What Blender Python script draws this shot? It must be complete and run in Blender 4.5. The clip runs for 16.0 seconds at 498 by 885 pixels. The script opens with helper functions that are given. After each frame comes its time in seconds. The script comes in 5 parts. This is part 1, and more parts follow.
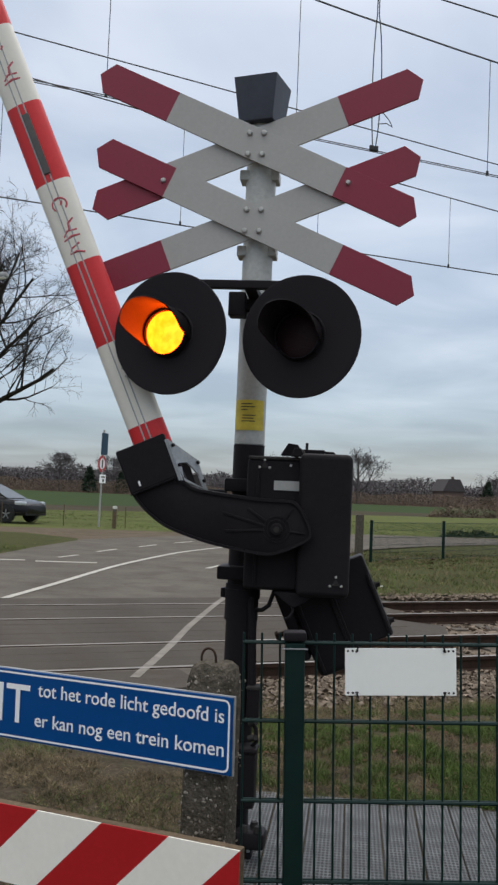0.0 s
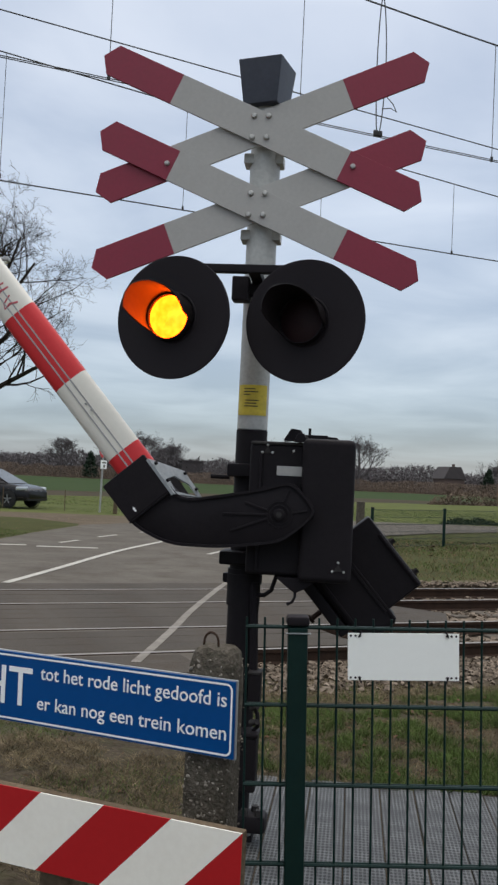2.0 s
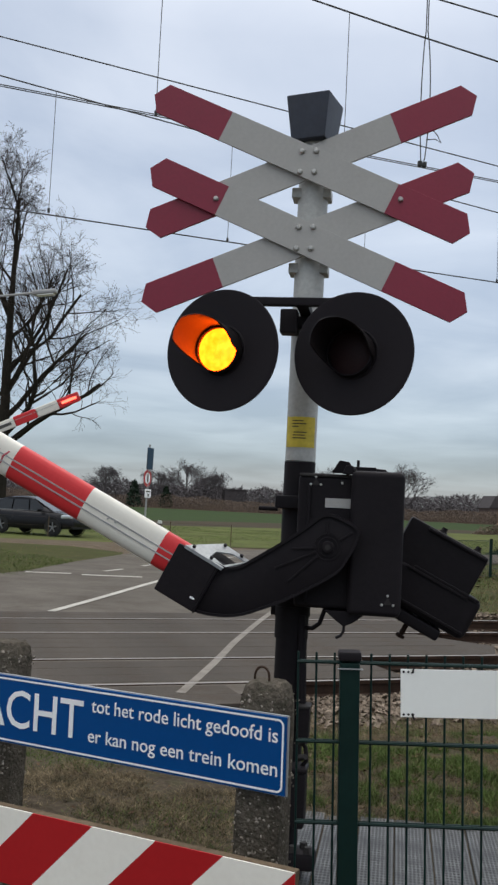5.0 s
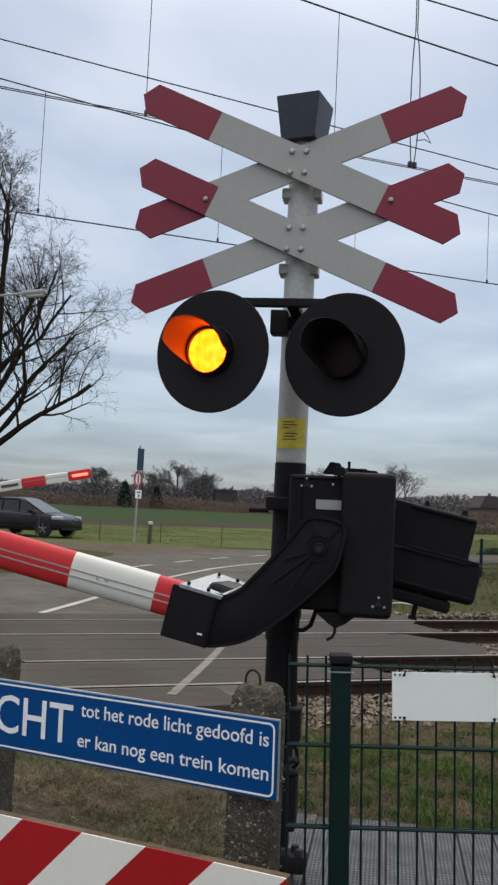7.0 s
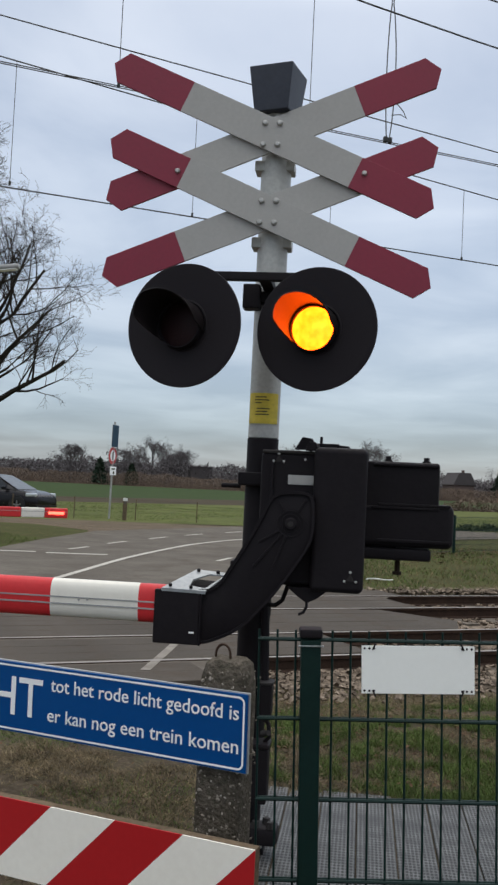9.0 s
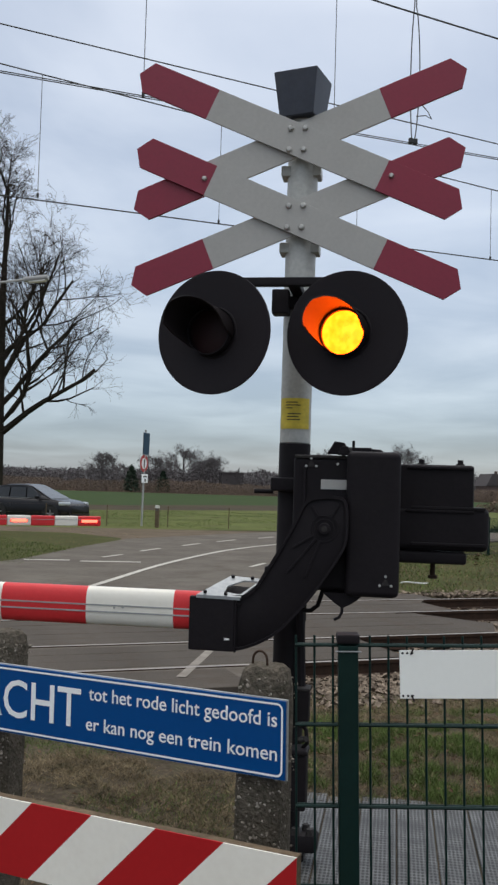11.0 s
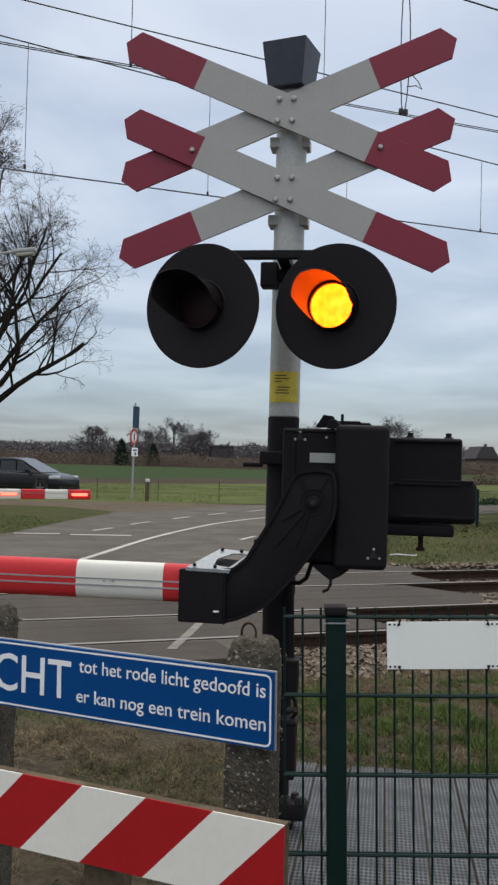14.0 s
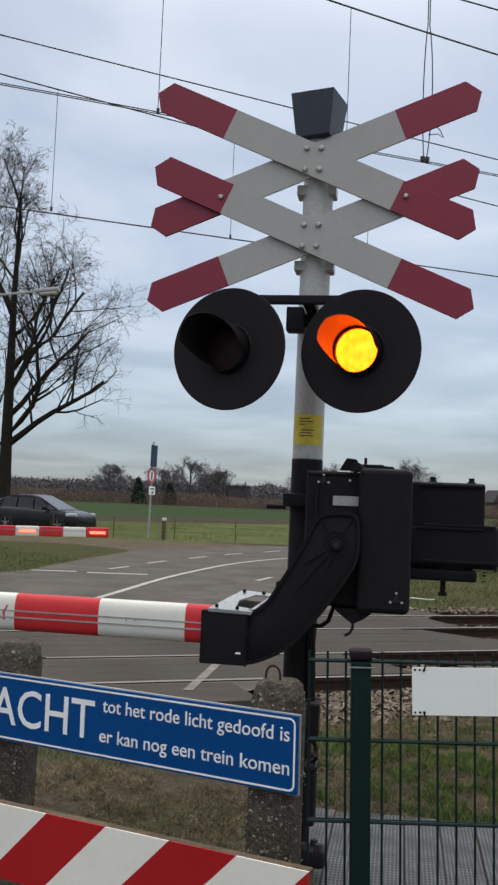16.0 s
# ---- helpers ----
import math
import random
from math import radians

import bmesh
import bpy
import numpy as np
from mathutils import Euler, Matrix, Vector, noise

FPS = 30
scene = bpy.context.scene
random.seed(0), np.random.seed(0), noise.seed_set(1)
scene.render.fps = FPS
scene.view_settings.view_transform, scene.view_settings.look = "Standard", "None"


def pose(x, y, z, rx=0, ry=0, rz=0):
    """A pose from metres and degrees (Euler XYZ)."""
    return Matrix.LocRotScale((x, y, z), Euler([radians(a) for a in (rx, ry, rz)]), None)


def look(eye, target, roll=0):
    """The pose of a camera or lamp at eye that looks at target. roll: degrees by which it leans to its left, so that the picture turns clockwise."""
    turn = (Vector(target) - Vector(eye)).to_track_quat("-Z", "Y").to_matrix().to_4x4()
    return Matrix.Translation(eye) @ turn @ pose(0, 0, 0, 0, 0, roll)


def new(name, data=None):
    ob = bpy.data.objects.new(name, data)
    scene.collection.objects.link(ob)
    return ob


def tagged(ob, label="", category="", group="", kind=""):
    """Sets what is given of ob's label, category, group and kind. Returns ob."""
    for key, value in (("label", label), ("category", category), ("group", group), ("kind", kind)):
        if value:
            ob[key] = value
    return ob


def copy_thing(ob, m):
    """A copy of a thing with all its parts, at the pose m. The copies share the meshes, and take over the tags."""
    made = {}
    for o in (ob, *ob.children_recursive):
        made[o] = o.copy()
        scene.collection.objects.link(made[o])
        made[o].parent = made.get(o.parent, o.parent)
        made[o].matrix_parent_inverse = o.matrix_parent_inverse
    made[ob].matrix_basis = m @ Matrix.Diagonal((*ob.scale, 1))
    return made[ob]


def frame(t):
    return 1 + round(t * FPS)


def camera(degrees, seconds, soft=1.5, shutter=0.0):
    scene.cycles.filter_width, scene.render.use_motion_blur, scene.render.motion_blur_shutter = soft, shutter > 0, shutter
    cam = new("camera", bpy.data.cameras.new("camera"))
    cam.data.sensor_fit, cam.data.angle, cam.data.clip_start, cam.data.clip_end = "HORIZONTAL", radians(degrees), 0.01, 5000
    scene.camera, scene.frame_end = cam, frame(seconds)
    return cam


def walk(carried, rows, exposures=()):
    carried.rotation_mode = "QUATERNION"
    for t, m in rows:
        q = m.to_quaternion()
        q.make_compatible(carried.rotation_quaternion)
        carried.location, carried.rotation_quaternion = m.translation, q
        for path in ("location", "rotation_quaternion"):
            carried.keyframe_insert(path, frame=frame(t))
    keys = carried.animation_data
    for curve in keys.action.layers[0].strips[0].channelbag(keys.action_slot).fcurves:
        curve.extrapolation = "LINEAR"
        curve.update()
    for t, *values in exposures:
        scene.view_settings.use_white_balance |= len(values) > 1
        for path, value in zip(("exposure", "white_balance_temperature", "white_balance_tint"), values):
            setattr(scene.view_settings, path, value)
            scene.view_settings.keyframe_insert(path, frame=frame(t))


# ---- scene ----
cam = camera(30.0, 16.0, soft=2.5)
PATH = [
    (0, (-0.006, -0.069, 1.634), (-0.01, 1.929, 1.74), 2.4),
    (0.5, (-0.005, -0.066, 1.628), (-0.009, 1.932, 1.712), 2.5),
    (1, (-0.011, -0.067, 1.629), (-0.02, 1.931, 1.713), 2.6),
    (1.5, (-0.011, -0.063, 1.628), (-0.015, 1.935, 1.703), 2.4),
    (2, (-0.013, -0.061, 1.628), (-0.018, 1.937, 1.705), 2.7),
    (2.5, (-0.009, -0.059, 1.626), (-0.018, 1.94, 1.708), 2.6),
    (3, (-0.007, -0.061, 1.629), (-0.043, 1.937, 1.719), 2.2),
    (3.5, (-0.006, -0.072, 1.632), (-0.11, 1.921, 1.762), 1.5),
    (4, (-0.017, -0.081, 1.635), (-0.114, 1.911, 1.794), 2.4),
    (6.3, (-0.039, -0.05, 1.642), (-0.135, 1.945, 1.74), 3.1),
    (6.5, (-0.038, -0.051, 1.641), (-0.112, 1.944, 1.754), 2.7),
    (7, (-0.035, -0.053, 1.645), (-0.115, 1.941, 1.781), 2.7),
    (7.5, (-0.031, -0.045, 1.642), (-0.079, 1.951, 1.765), 2.5),
    (8, (-0.026, -0.042, 1.642), (-0.043, 1.955, 1.756), 2.7),
    (8.5, (-0.021, -0.038, 1.639), (-0.029, 1.96, 1.731), 2.7),
    (9, (-0.022, -0.037, 1.639), (-0.047, 1.961, 1.728), 2.7),
    (9.5, (-0.022, -0.033, 1.639), (-0.055, 1.966, 1.711), 2.6),
    (9.7, (-0.028, -0.031, 1.639), (-0.105, 1.966, 1.711), 2.5),
    (11.8, (-0.028, -0.046, 1.646), (-0.116, 1.949, 1.754), 1.5),
    (12, (-0.026, -0.053, 1.648), (-0.102, 1.943, 1.755), 2.0),
    (12.5, (-0.026, -0.054, 1.648), (-0.106, 1.942, 1.75), 2.0),
    (13, (-0.031, -0.04, 1.644), (-0.083, 1.958, 1.706), 2.2),
    (13.5, (-0.027, -0.039, 1.641), (-0.085, 1.959, 1.692), 2.1),
    (14, (-0.023, -0.039, 1.642), (-0.091, 1.959, 1.683), 1.5),
    (14.5, (-0.024, -0.043, 1.649), (-0.124, 1.953, 1.739), 2.7),
    (15, (-0.034, -0.051, 1.645), (-0.133, 1.944, 1.754), 2.3),
    (15.5, (-0.046, -0.067, 1.647), (-0.147, 1.926, 1.777), 2.3),
    (16, (-0.051, -0.07, 1.647), (-0.158, 1.923, 1.773), 2.4),
]
walk(cam, [(t, look(eye, target, roll)) for t, eye, target, roll in PATH])

# ---- light ----
SUN_ELEV, SUN_TURN = 60.0, 20.0


def build_world():
    w = bpy.data.worlds.new("overcast_sky")
    scene.world = w
    w.use_nodes = True
    nt = w.node_tree
    nt.nodes.clear()
    N, L = nt.nodes.new, nt.links.new
    out = N("ShaderNodeOutputWorld")
    sky = N("ShaderNodeTexSky")
    sky.sky_type = "NISHITA"
    sky.sun_disc = False
    sky.sun_elevation = radians(SUN_ELEV)
    sky.sun_rotation = radians(SUN_TURN)
    sky.dust_density = 1.0
    b1 = N("ShaderNodeBackground")
    b1.inputs["Strength"].default_value = 0.05
    L(sky.outputs[0], b1.inputs["Color"])
    tc = N("ShaderNodeTexCoord")
    sep = N("ShaderNodeSeparateXYZ")
    L(tc.outputs["Generated"], sep.inputs[0])
    # clouds lie on a flat deck: divide by the height of the direction
    up = N("ShaderNodeMath")
    up.operation = "MAXIMUM"
    up.inputs[1].default_value = 0.0
    L(sep.outputs["Z"], up.inputs[0])
    add = N("ShaderNodeMath")
    add.operation = "ADD"
    add.inputs[1].default_value = 0.09
    L(up.outputs[0], add.inputs[0])
    dx, dy = N("ShaderNodeMath"), N("ShaderNodeMath")
    for d, s in ((dx, "X"), (dy, "Y")):
        d.operation = "DIVIDE"
        L(sep.outputs[s], d.inputs[0])
        L(add.outputs[0], d.inputs[1])
    com = N("ShaderNodeCombineXYZ")
    L(dx.outputs[0], com.inputs[0])
    L(dy.outputs[0], com.inputs[1])
    n1 = N("ShaderNodeTexNoise")
    n1.inputs["Scale"].default_value = 1.1
    n1.inputs["Detail"].default_value = 7
    n1.inputs["Roughness"].default_value = 0.5
    n1.inputs["Distortion"].default_value = 0.4
    L(com.outputs[0], n1.inputs["Vector"])
    # brightness rises from the horizon to the zenith, as under an even overcast
    ramp = N("ShaderNodeValToRGB")
    e = ramp.color_ramp.elements
    e[0].position, e[0].color = 0.0, (0.2, 0.255, 0.33, 1)
    e[1].position, e[1].color = 1.0, (2.8, 2.75, 2.65, 1)
    for p, c in ((0.05, (0.2, 0.27, 0.365, 1)), (0.085, (0.33, 0.395, 0.485, 1)), (0.15, (0.47, 0.515, 0.58, 1)), (0.28, (0.565, 0.61, 0.675, 1)), (0.46, (0.65, 0.69, 0.75, 1)), (0.68, (1.5, 1.5, 1.5, 1))):
        k = e.new(p)
        k.color = c
    L(up.outputs[0], ramp.inputs[0])
    cr = N("ShaderNodeValToRGB")
    c = cr.color_ramp.elements
    c[0].position, c[0].color = 0.32, (0.66, 0.705, 0.77, 1)
    c[1].position, c[1].color = 0.66, (1.22, 1.2, 1.17, 1)
    L(n1.outputs["Fac"], cr.inputs[0])
    mul = N("ShaderNodeMix")
    mul.data_type, mul.blend_type = "RGBA", "MULTIPLY"
    mul.inputs["Factor"].default_value = 1.0
    L(ramp.outputs[0], mul.inputs["A"])
    L(cr.outputs[0], mul.inputs["B"])
    # sky kept a little brighter behind the camera, to light the near faces
    side = N("ShaderNodeMapRange")
    side.inputs["From Min"].default_value, side.inputs["From Max"].default_value = -1.0, 0.75
    side.inputs["To Min"].default_value, side.inputs["To Max"].default_value = 1.0, 0.95
    L(sep.outputs["Y"], side.inputs["Value"])
    mul2 = N("ShaderNodeVectorMath")
    mul2.operation = "SCALE"
    L(mul.outputs["Result"], mul2.inputs[0])
    L(side.outputs[0], mul2.inputs["Scale"])
    b2 = N("ShaderNodeBackground")
    b2.inputs["Strength"].default_value = 1.0
    L(mul2.outputs[0], b2.inputs["Color"])
    ad = N("ShaderNodeAddShader")
    L(b1.outputs[0], ad.inputs[0])
    L(b2.outputs[0], ad.inputs[1])
    L(ad.outputs[0], out.inputs[0])


build_world()
sun_data = bpy.data.lights.new("sun", "SUN")
sun_data.energy, sun_data.angle, sun_data.color = 0.6, radians(25), (1.0, 0.96, 0.9)
sun = new("sun", sun_data)
sun.matrix_world = look((0, 0, 30), (-math.sin(radians(SUN_TURN)), -math.cos(radians(SUN_TURN)), 30 - math.tan(radians(SUN_ELEV))))
scene.view_settings.exposure = -0.25


# ---- materials ----
def mat(name, col, rough=0.7, metal=0.0, col2=None, scale=4.0, fine=60.0, bump=0.15, dirt=0.0, dirt_col=(0.09, 0.08, 0.06), spec=0.5, emit=None, power=0.0, island=0.0, contrast=(0.35, 0.65)):
    """A surface with a large and a fine variation of colour, fine relief, and dirt in its own patches."""
    m = bpy.data.materials.new(name)
    m.use_nodes = True
    nt = m.node_tree
    N, L = nt.nodes.new, nt.links.new
    b = nt.nodes["Principled BSDF"]
    b.inputs["Roughness"].default_value, b.inputs["Metallic"].default_value = rough, metal
    b.inputs["Specular IOR Level"].default_value = spec
    tc = N("ShaderNodeTexCoord")
    n1, n2 = N("ShaderNodeTexNoise"), N("ShaderNodeTexNoise")
    n1.inputs["Scale"].default_value, n1.inputs["Detail"].default_value = scale, 5
    n2.inputs["Scale"].default_value, n2.inputs["Detail"].default_value = fine, 3
    for n in (n1, n2):
        L(tc.outputs["Object"], n.inputs["Vector"])
    mixf = N("ShaderNodeMath")
    mixf.operation = "MULTIPLY_ADD"
    mixf.inputs[1].default_value = 0.45
    L(n2.outputs["Fac"], mixf.inputs[0])
    half = N("ShaderNodeMath")
    half.operation = "MULTIPLY"
    half.inputs[1].default_value = 0.55
    L(n1.outputs["Fac"], half.inputs[0])
    L(half.outputs[0], mixf.inputs[2])
    ramp = N("ShaderNodeValToRGB")
    c2 = col2 or tuple(v * 0.72 for v in col)
    e = ramp.color_ramp.elements
    e[0].position, e[0].color = contrast[0], (*c2, 1)
    e[1].position, e[1].color = contrast[1], (*col, 1)
    L(mixf.outputs[0], ramp.inputs[0])
    last = ramp.outputs[0]
    if island:
        geo = N("ShaderNodeNewGeometry")
        hsv = N("ShaderNodeHueSaturation")
        mr = N("ShaderNodeMapRange")
        mr.inputs["To Min"].default_value, mr.inputs["To Max"].default_value = 1 - island, 1 + island
        L(geo.outputs["Random Per Island"], mr.inputs["Value"])
        L(mr.outputs[0], hsv.inputs["Value"])
        L(last, hsv.inputs["Color"])
        last = hsv.outputs[0]
    if dirt:
        n3 = N("ShaderNodeTexNoise")
        n3.inputs["Scale"].default_value, n3.inputs["Detail"].default_value, n3.inputs["Roughness"].default_value = scale * 2.3, 8, 0.7
        L(tc.outputs["Object"], n3.inputs["Vector"])
        r3 = N("ShaderNodeMapRange")
        r3.inputs["From Min"].default_value, r3.inputs["From Max"].default_value, r3.inputs["To Max"].default_value = 0.48, 0.75, dirt
        L(n3.outputs["Fac"], r3.inputs["Value"])
        mx = N("ShaderNodeMix")
        mx.data_type = "RGBA"
        L(r3.outputs[0], mx.inputs["Factor"])
        L(last, mx.inputs["A"])
        mx.inputs["B"].default_value = (*dirt_col, 1)
        last = mx.outputs["Result"]
    L(last, b.inputs["Base Color"])
    rr = N("ShaderNodeMapRange")
    rr.inputs["To Min"].default_value, rr.inputs["To Max"].default_value = max(rough - 0.1, 0.02), min(rough + 0.12, 1)
    L(n1.outputs["Fac"], rr.inputs["Value"])
    L(rr.outputs[0], b.inputs["Roughness"])
    if bump:
        bp = N("ShaderNodeBump")
        bp.inputs["Strength"].default_value, bp.inputs["Distance"].default_value = bump, 0.01
        L(n2.outputs["Fac"], bp.inputs["Height"])
        L(bp.outputs[0], b.inputs["Normal"])
    if emit:
        b.inputs["Emission Color"].default_value = (*emit, 1)
        b.inputs["Emission Strength"].default_value = power
    return m


M = dict(
    white_paint=mat("white_enamel", (0.44, 0.43, 0.405), 0.5, col2=(0.395, 0.386, 0.365), scale=3, bump=0.02, dirt=0.25, dirt_col=(0.32, 0.305, 0.28), spec=0.3),
    red_paint=mat("red_enamel", (0.25, 0.015, 0.041), 0.5, col2=(0.215, 0.0135, 0.036), scale=3, bump=0.05, dirt=0.15, dirt_col=(0.2, 0.03, 0.03)),
    red_film=mat("red_reflective_film", (0.45, 0.015, 0.018), 0.45, col2=(0.41, 0.013, 0.016), scale=4, bump=0.02, spec=0.25),
    white_film=mat("white_reflective_film", (0.92, 0.885, 0.79), 0.5, col2=(0.87, 0.83, 0.735), scale=4, bump=0.02, dirt=0.1, dirt_col=(0.5, 0.46, 0.36), spec=0.3),
    boom_red=mat("boom_red", (0.64, 0.036, 0.04), 0.4, col2=(0.58, 0.03, 0.034), scale=5, bump=0.02, dirt=0.1, dirt_col=(0.35, 0.06, 0.05), spec=0.3),
    boom_white=mat("boom_white", (0.79, 0.76, 0.675), 0.45, col2=(0.75, 0.72, 0.64), scale=5, bump=0.02, dirt=0.14, dirt_col=(0.5, 0.47, 0.38), spec=0.3),
    graffiti=mat("red_marker_paint", (0.56, 0.09, 0.11), 0.5, bump=0),
    pole=mat("grey_galvanised_pole", (0.5, 0.5, 0.47), 0.5, 0.2, scale=5, bump=0.05, dirt=0.3, dirt_col=(0.3, 0.29, 0.26)),
    black=mat("black_paint", (0.0155, 0.0128, 0.0148), 0.55, col2=(0.0118, 0.0098, 0.0114), scale=5, bump=0.08, dirt=0.3, dirt_col=(0.02, 0.017, 0.016), spec=0.13),
    matt_black=mat("matt_black", (0.0175, 0.0145, 0.0172), 0.65, col2=(0.0155, 0.0128, 0.015), scale=8, bump=0.03, spec=0.16),
    navy=mat("dark_blue_grey_paint", (0.03, 0.036, 0.055), 0.5, scale=8, bump=0.05, dirt=0.2, dirt_col=(0.07, 0.07, 0.07)),
    # lighter grey than the black paint, for lips, lids and nuts
    grey_black=mat("grey_black_edge", (0.05, 0.046, 0.044), 0.7, col2=(0.02, 0.018, 0.018), scale=18, bump=0.1, spec=0.15),
    steel=mat("zinc_steel", (0.36, 0.38, 0.39), 0.4, 0.35, scale=12, bump=0.06, dirt=0.2, dirt_col=(0.3, 0.29, 0.27)),
    bolt=mat("bolt_steel", (0.5, 0.49, 0.46), 0.4, 0.6, scale=30, bump=0.05),
    yellow=mat("yellow_label", (0.72, 0.56, 0.06), 0.5, scale=20, bump=0.0),
    print_dark=mat("dark_print", (0.05, 0.05, 0.03), 0.6, bump=0),
    label_white=mat("white_plate", (0.94, 0.95, 0.9), 0.65, col2=(0.91, 0.92, 0.87), scale=6, bump=0.01, dirt=0.05, dirt_col=(0.6, 0.6, 0.58), spec=0.3),
    blue=mat("blue_sign_enamel", (0.0006, 0.068, 0.25), 0.4, col2=(0.0005, 0.062, 0.232), scale=4, bump=0.01, dirt=0.06, dirt_col=(0.02, 0.07, 0.19), spec=0.2),
    sign_white=mat("sign_white", (0.95, 0.95, 0.94), 0.45, col2=(0.91, 0.92, 0.91), scale=12, bump=0.0, spec=0.3),
    alu=mat("aluminium_edge", (0.42, 0.42, 0.41), 0.5, 0.2, bump=0.05),
    green=mat("green_powder_coat", (0.0038, 0.021, 0.0175), 0.5, col2=(0.003, 0.016, 0.0135), scale=14, bump=0.05, dirt=0.2, dirt_col=(0.014, 0.028, 0.016), spec=0.2),
    concrete=mat("pebble_concrete", (0.145, 0.126, 0.1), 0.9, col2=(0.06, 0.051, 0.041), scale=22, fine=110, bump=0.9, dirt=0.8, dirt_col=(0.038, 0.04, 0.024), spec=0.06),
    pebble=mat("exposed_pebbles", (0.33, 0.295, 0.25), 0.85, col2=(0.14, 0.12, 0.095), scale=30, bump=0.1, island=0.5, spec=0.1),
    asphalt=mat("worn_asphalt", (0.138, 0.123, 0.104), 0.85, col2=(0.082, 0.071, 0.059), scale=0.8, fine=45, bump=0.4, dirt=0.75, dirt_col=(0.062, 0.05, 0.039), spec=0.06, contrast=(0.36, 0.64)),
    panel=mat("crossing_panel", (0.094, 0.082, 0.07), 0.8, col2=(0.05, 0.043, 0.036), scale=0.8, fine=120, bump=0.3, dirt=0.75, dirt_col=(0.06, 0.043, 0.03), spec=0.06),
    road_white=mat("road_paint", (0.5, 0.48, 0.43), 0.7, col2=(0.36, 0.34, 0.3), scale=3, fine=40, bump=0.2, dirt=0.35, dirt_col=(0.16, 0.145, 0.125), spec=0.06),
    worn_white=mat("worn_road_paint", (0.25, 0.228, 0.198), 0.7, col2=(0.19, 0.17, 0.145), scale=3, fine=40, bump=0.2, dirt=0.8, dirt_col=(0.115, 0.098, 0.082), spec=0.06),
    rust=mat("rusty_rail_side", (0.055, 0.034, 0.024), 0.8, col2=(0.03, 0.02, 0.016), scale=10, bump=0.3, spec=0.06),
    rail_top=mat("polished_rail_head", (0.3, 0.265, 0.235), 0.5, 0.55, scale=3, bump=0.02),
    sleeper=mat("sleeper_concrete", (0.14, 0.12, 0.1), 0.9, scale=6, bump=0.3, dirt=0.4, spec=0.06),
    ballast=mat("ballast_stone", (0.24, 0.192, 0.147), 0.9, col2=(0.085, 0.066, 0.05), scale=9, fine=40, bump=0.4, island=0.5, spec=0.06),
    earth=mat("damp_earth", (0.088, 0.068, 0.048), 0.95, col2=(0.035, 0.028, 0.019), scale=3.2, fine=30, bump=0.8, dirt=0.5, dirt_col=(0.05, 0.062, 0.02), spec=0.06),
    sand=mat("sandy_shoulder", (0.14, 0.108, 0.078), 0.95, col2=(0.085, 0.066, 0.047), scale=0.9, fine=22, bump=0.4, dirt=0.6, dirt_col=(0.062, 0.056, 0.03), spec=0.05),
    turf=mat("winter_turf", (0.07, 0.078, 0.028), 0.95, col2=(0.042, 0.042, 0.018), scale=0.7, fine=9, bump=0.6, dirt=0.6, dirt_col=(0.068, 0.05, 0.03), spec=0.03),
    field_green=mat("green_winter_crop", (0.042, 0.066, 0.024), 0.95, col2=(0.03, 0.046, 0.018), scale=0.22, fine=2.5, bump=0.3, dirt=0.35, dirt_col=(0.055, 0.048, 0.027), spec=0.03),
    field_pale=mat("pale_meadow", (0.11, 0.125, 0.042), 0.95, col2=(0.066, 0.078, 0.027), scale=0.3, fine=2.5, bump=0.3, dirt=0.45, dirt_col=(0.085, 0.066, 0.036), spec=0.03),
    field_brown=mat("brown_rough_ground", (0.06, 0.045, 0.03), 0.95, col2=(0.038, 0.032, 0.02), scale=0.08, fine=3, bump=0.4, spec=0.06),
    blade=mat("grass_blade", (0.112, 0.16, 0.044), 0.8, col2=(0.052, 0.076, 0.024), scale=4, bump=0, island=0.5, spec=0.06),
    dry_blade=mat("dry_grass", (0.24, 0.185, 0.11), 0.85, col2=(0.085, 0.062, 0.038), scale=3, bump=0, island=0.65, spec=0.06),
    verge_straw=mat("matted_straw", (0.25, 0.195, 0.12), 0.9, col2=(0.05, 0.04, 0.026), scale=6, fine=30, bump=0, island=0.55, dirt=0.5, dirt_col=(0.05, 0.058, 0.02), spec=0.05),
    leaf=mat("fallen_leaf", (0.1, 0.06, 0.036), 0.85, col2=(0.06, 0.036, 0.022), scale=3, bump=0, island=0.5, spec=0.06),
    bark=mat("dark_bark", (0.035, 0.029, 0.023), 0.95, col2=(0.02, 0.017, 0.014), scale=3, fine=14, bump=1.0, dirt=0.3, dirt_col=(0.035, 0.04, 0.022), spec=0.06),
    twig=mat("thin_twigs", (0.052, 0.042, 0.036), 0.95, bump=0, spec=0.06),
    # distance haze is put into this colour: paler and bluer than the near twigs
    far_twig=mat("hazed_bare_wood", (0.12, 0.108, 0.11), 0.95, col2=(0.085, 0.077, 0.078), scale=0.1, fine=1, bump=0, island=0.2, spec=0.03),
    hedge_twig=mat("brown_hedge_twigs", (0.19, 0.142, 0.108), 0.95, col2=(0.125, 0.095, 0.073), scale=0.12, fine=1, bump=0, island=0.22, spec=0.03),
    # car glass with the sky's reflection put into a lighter base colour
    windscreen=mat("sky_lit_windscreen", (0.12, 0.135, 0.145), 0.15, 0.4, bump=0),
    evergreen=mat("evergreen_needles", (0.03, 0.045, 0.03), 0.9, scale=2, bump=0, island=0.4, spec=0.06),
